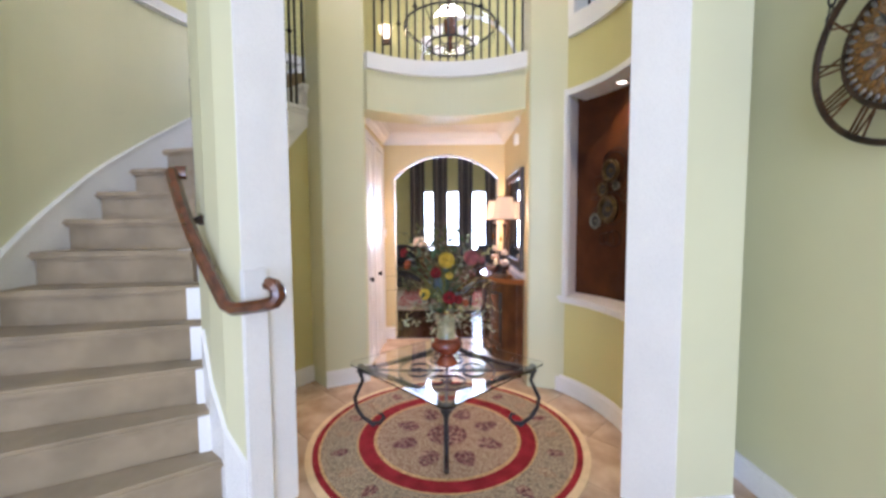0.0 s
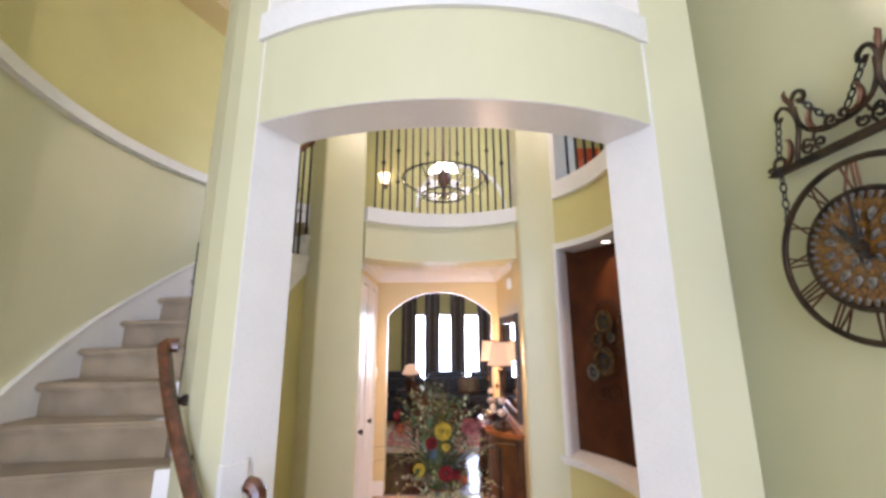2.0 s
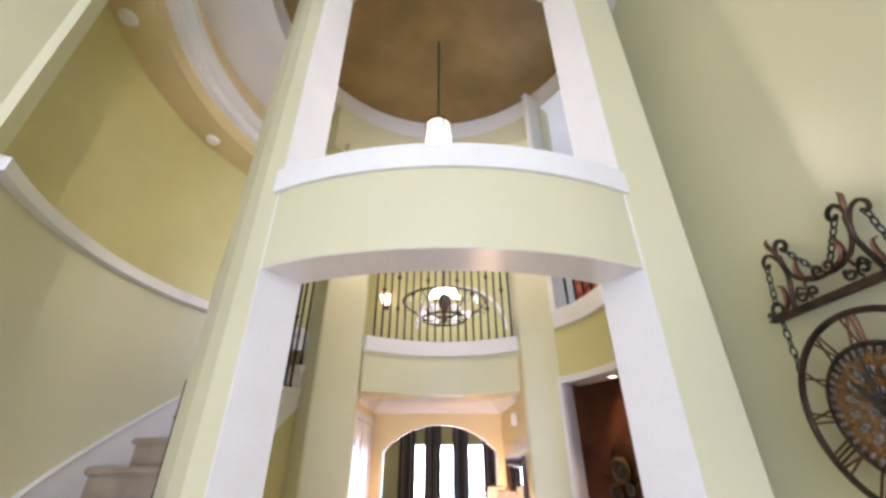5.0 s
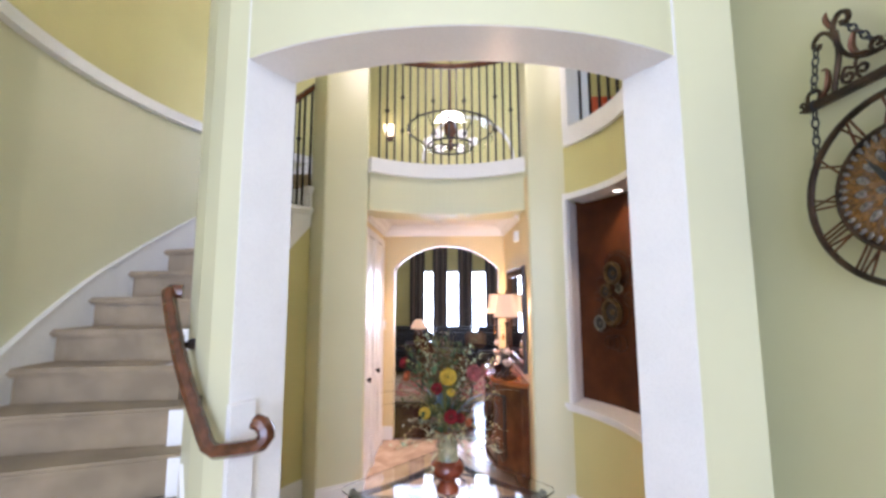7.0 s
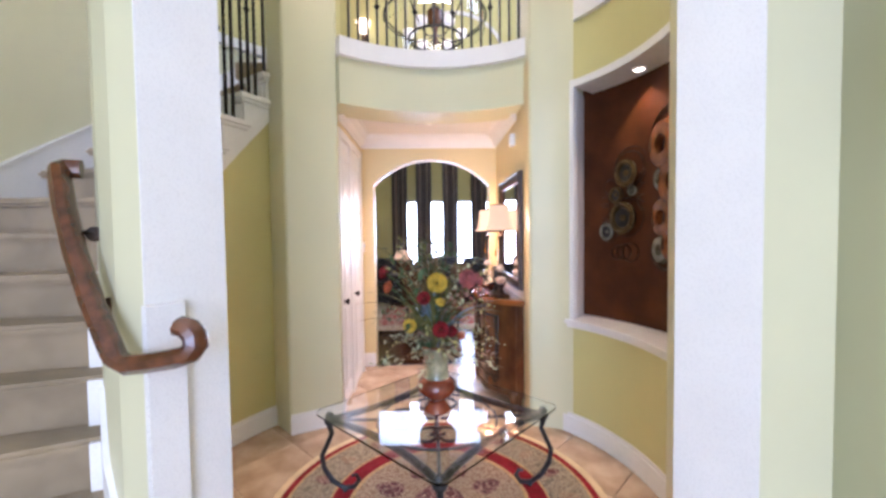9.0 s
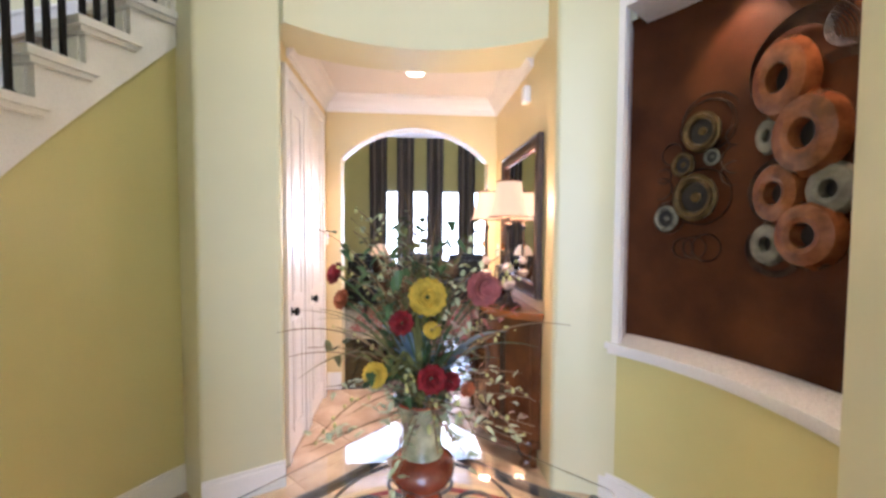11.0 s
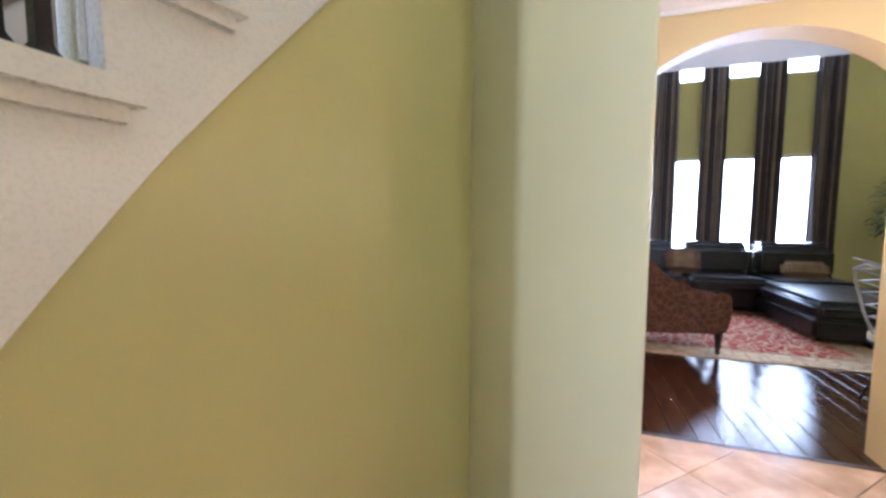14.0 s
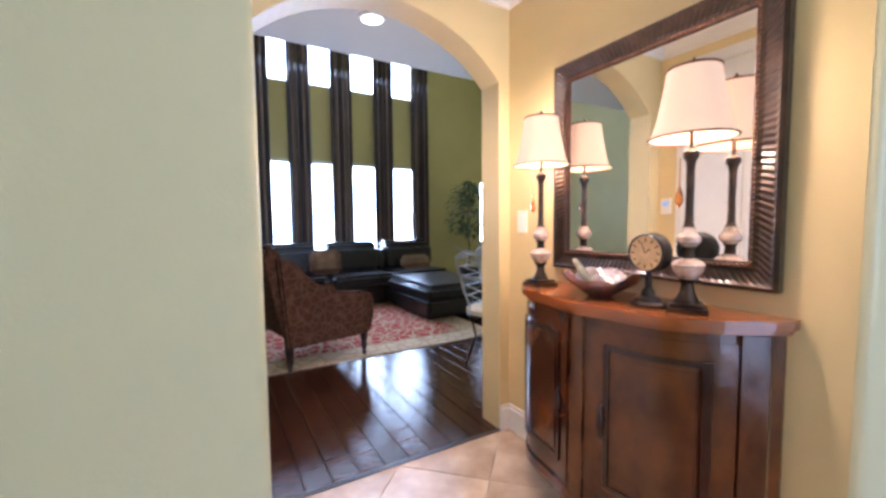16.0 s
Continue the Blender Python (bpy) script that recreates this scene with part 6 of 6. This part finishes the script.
for k in range(4):
    a = math.pi / 2 * k + 0.4
    part("strap", tube([(0.118 * math.cos(a), 0.118 * math.sin(a), PZ + 0.255), (0.120 * math.cos(a), 0.120 * math.sin(a), PZ + 0.06), (0.06 * math.cos(a), 0.06 * math.sin(a), PZ - 0.03)], 0.005, 6), M_BRONZE, pen)

ch = thing("ring_chandelier", "wrought iron ring chandelier with glass shades over the landing", "chandelier", Matrix.Translation((0.19, 4.95, 3.42)))
part("upper_ring", tube(ring_pts((0, 0, 0.10), 0.50, 48), 0.010, 6, True), M_IRON, ch)
part("glass_band", sector((0, 0), 0.485, 0.488, 0, 360, -0.02, 0.10, 48), M_GLASS, ch, "clear glass band").visible_shadow = False
part("lower_ring", tube(ring_pts((0, 0, -0.10), 0.26, 36), 0.012, 6, True), M_IRON, ch)
part("stem", lathe([(0.01, -0.16), (0.03, -0.12), (0.02, -0.05), (0.03, 0.0), (0.075, 0.06), (0.08, 0.16), (0.05, 0.20), (0.012, 0.22), (0.008, 1.0)], 16), M_RAIL, ch, "turned brown wood stem", True)
part("chain", tube([(0, 0, 0.98), (0, 0, TOP - 3.42)], 0.007, 6), M_IRON, ch)
M_LITSHADE = glow("lit_glass_cup", (1.0, 0.95, 0.88), 0.4)
for k in range(6):
    a = math.pi / 3 * k
    c, s = math.cos(a), math.sin(a)
    arm_ = part("arm", tube([(0.03 * c, 0.03 * s, -0.08), (0.16 * c, 0.16 * s, -0.13), (0.26 * c, 0.26 * s, -0.10), (0.40 * c, 0.40 * s, 0.0), (0.50 * c, 0.50 * s, 0.10)], 0.007, 6), M_IRON, ch, smooth=True)
    part("glass_cup", lathe([(0.02, 0), (0.045, 0.02), (0.055, 0.08), (0.050, 0.08), (0.04, 0.025)], 14, Matrix.Translation((0.26 * c, 0.26 * s, -0.095))), M_LITSHADE, arm_, "lit glass cup", True)
sc = thing("wall_sconce", "small lit sconce on the landing wall", "light", Matrix.Translation((-0.66, 5.97, 3.85)))
part("backplate", box(-0.04, -0.02, -0.06, 0.04, 0.01, 0.06, 0.005), M_BRONZE, sc)
part("shade", lathe([(0.05, 0), (0.09, 0.12), (0.086, 0.12), (0.04, 0.004)], 18, Matrix.Translation((0, -0.10, 0))), glow("lit_sconce_glass", (1.0, 0.80, 0.5), 3), sc, smooth=True)
structure(part("wall_landing_arch", sector((0.6, 6.6), 0.62, 0.66, 0, 180, 0, 0.02, 24), M_TRIM)).matrix_world = Matrix.Translation((0, 5.975, 3.5)) @ pose(0, 0, 0, 90, 0, 0) @ Matrix.Translation((-0.15, -6.6, 0))

M_ART = bpy.data.materials.new("red_yellow_painting")
M_ART.use_nodes = True
_t = M_ART.node_tree
_v = _t.nodes.new("ShaderNodeTexVoronoi")
_v.inputs["Scale"].default_value = 7
_r = _t.nodes.new("ShaderNodeValToRGB")
for pos, col in ((0.0, (0.45, 0.02, 0.015, 1)), (1.0, (0.75, 0.42, 0.06, 1))):
    _r.color_ramp.elements[int(pos)].color = col
_r.color_ramp.elements.new(0.45).color = (0.55, 0.06, 0.02, 1)
_r.color_ramp.elements.new(0.7).color = (0.75, 0.22, 0.10, 1)
_c = _t.nodes.new("ShaderNodeTexCoord")
_t.links.new(_c.outputs["Object"], _v.inputs["Vector"])
_t.links.new(_v.outputs["Color"], _r.inputs[0])
_t.links.new(_r.outputs[0], _t.nodes["Principled BSDF"].inputs["Base Color"])
pa = thing("painting", "red and yellow abstract painting on the landing wall", "painting", Matrix.Translation((2.25, 5.955, 4.0)))
part("canvas", box(-0.55, -0.03, -0.42, 0.55, 0.0, 0.42, 0.004), M_ART, pa)
part("stretcher_frame", box(-0.53, 0.0, -0.40, 0.53, 0.022, 0.40), M_TRIM, pa)
ve = thing("ceiling_vent", "dark metal air vent in the dome", "vent", Matrix.Translation((0.0, 3.68, TOP + 0.268)) @ pose(0, 0, 0, -5, 0, 0))
part("frame", box(-0.13, -0.08, -0.012, 0.13, 0.08, 0.0, 0.003), M_DOME, ve)
for k in range(7):
    part("slat", box(-0.11, -0.062 + k * 0.018, -0.018, 0.11, -0.052 + k * 0.018, -0.012), M_BLACK, ve)
# the two recessed lights of the stair soffit, drawn as plain unlit discs
sd = thing("smoke_detector", "white round recessed light on the stair soffit, drawn as an unlit disc", "detector", Matrix.Translation((*polar(SC, 2.50, 166.0), 4.85)))
part("body", lathe([(0.06, 0), (0.065, -0.01), (0.055, -0.035), (0.03, -0.042), (0.002, -0.043)][::-1], 24), M_PLASTIC, sd, smooth=True)
part("base_ring", sector((0, 0), 0.055, 0.07, 0, 360, -0.008, 0.0, 24), M_PLASTIC, sd)
copy_thing(sd, Matrix.Translation((*polar(SC, 2.51, 196.5), 4.85)))

# ---- floor pieces ----
TS = 0.44


def tile_mesh(bev=0.002):
    bm = box(-TS / 2 + 0.002, -TS / 2 + 0.002, -0.010, TS / 2 - 0.002, TS / 2 - 0.002, 0.0)
    bmesh.ops.bevel(bm, geom=[e for e in bm.edges if all(abs(v.co.z) < 1e-5 for v in e.verts)], offset=bev, segments=1, affect="EDGES")
    bmesh.ops.rotate(bm, cent=(0, 0, 0), matrix=Matrix.Rotation(math.pi / 4, 3, "Z"), verts=bm.verts)
    return bm


floor_ob = bpy.data.objects["floor"]
whole = bpy.data.meshes.new("tile")
bm = tile_mesh()
bm.to_mesh(whole)
bm.free()
whole.materials.append(M_TILE)
D = TS * math.sqrt(2)
for i in range(-8, 9):
    for j in range(-16, 22):
        x = 0.13 + i * D / 2
        y = 2.98 + j * D / 2
        if (i + j) % 2 or not (-2.3 < x < 1.75 and -3.4 < y < HALL_END + D / 2 - 0.02) or (y > 4.4 and abs(x - 0.13) > 0.95):
            continue
        if y + D / 2 > HALL_END:
            b = tile_mesh()
            bmesh.ops.translate(b, vec=(x, y, 0), verts=b.verts)
            g = bmesh.ops.bisect_plane(b, geom=b.verts[:] + b.edges[:] + b.faces[:], plane_co=(0, HALL_END - 0.004, 0), plane_no=(0, 1, 0), clear_outer=True)
            part("tile", b, M_TILE, floor_ob)
        else:
            o = new("tile", whole)
            o.parent = floor_ob
            o.location = (x, y, 0)
living_ob = bpy.data.objects["floor_living"]
PWD = 0.125
lens = {}
for i in range(34):
    x = -1.3 + i * PWD
    y = HALL_END + 0.004 - rnd.uniform(0, 0.9)
    while y < 9.8:
        ln = rnd.choice((0.9, 1.2, 1.5))
        a, b = max(y, HALL_END + 0.004), min(y + ln, 9.8)
        y += ln
        if b - a < 0.08:
            continue
        key = round(b - a, 3)
        if key not in lens:
            bm = box(0.0015, 0.0015, -0.010, PWD - 0.0015, b - a - 0.0015, 0.0)
            bmesh.ops.bevel(bm, geom=[e for e in bm.edges if all(abs(v.co.z) < 1e-5 for v in e.verts)], offset=0.003, segments=1, affect="EDGES")
            me = bpy.data.meshes.new("plank")
            bm.to_mesh(me)
            bm.free()
            me.materials.append(M_PLANK)
            lens[key] = me
        o = new("plank", lens[key])
        o.parent = living_ob
        o.location = (x, a, 0)
part("threshold", box(AX0 - 0.05, HALL_END - 0.012, -0.004, AX1 + 0.05, HALL_END + 0.014, 0.004, 0.001), M_DARKWOOD, living_ob, "dark wood threshold strip")
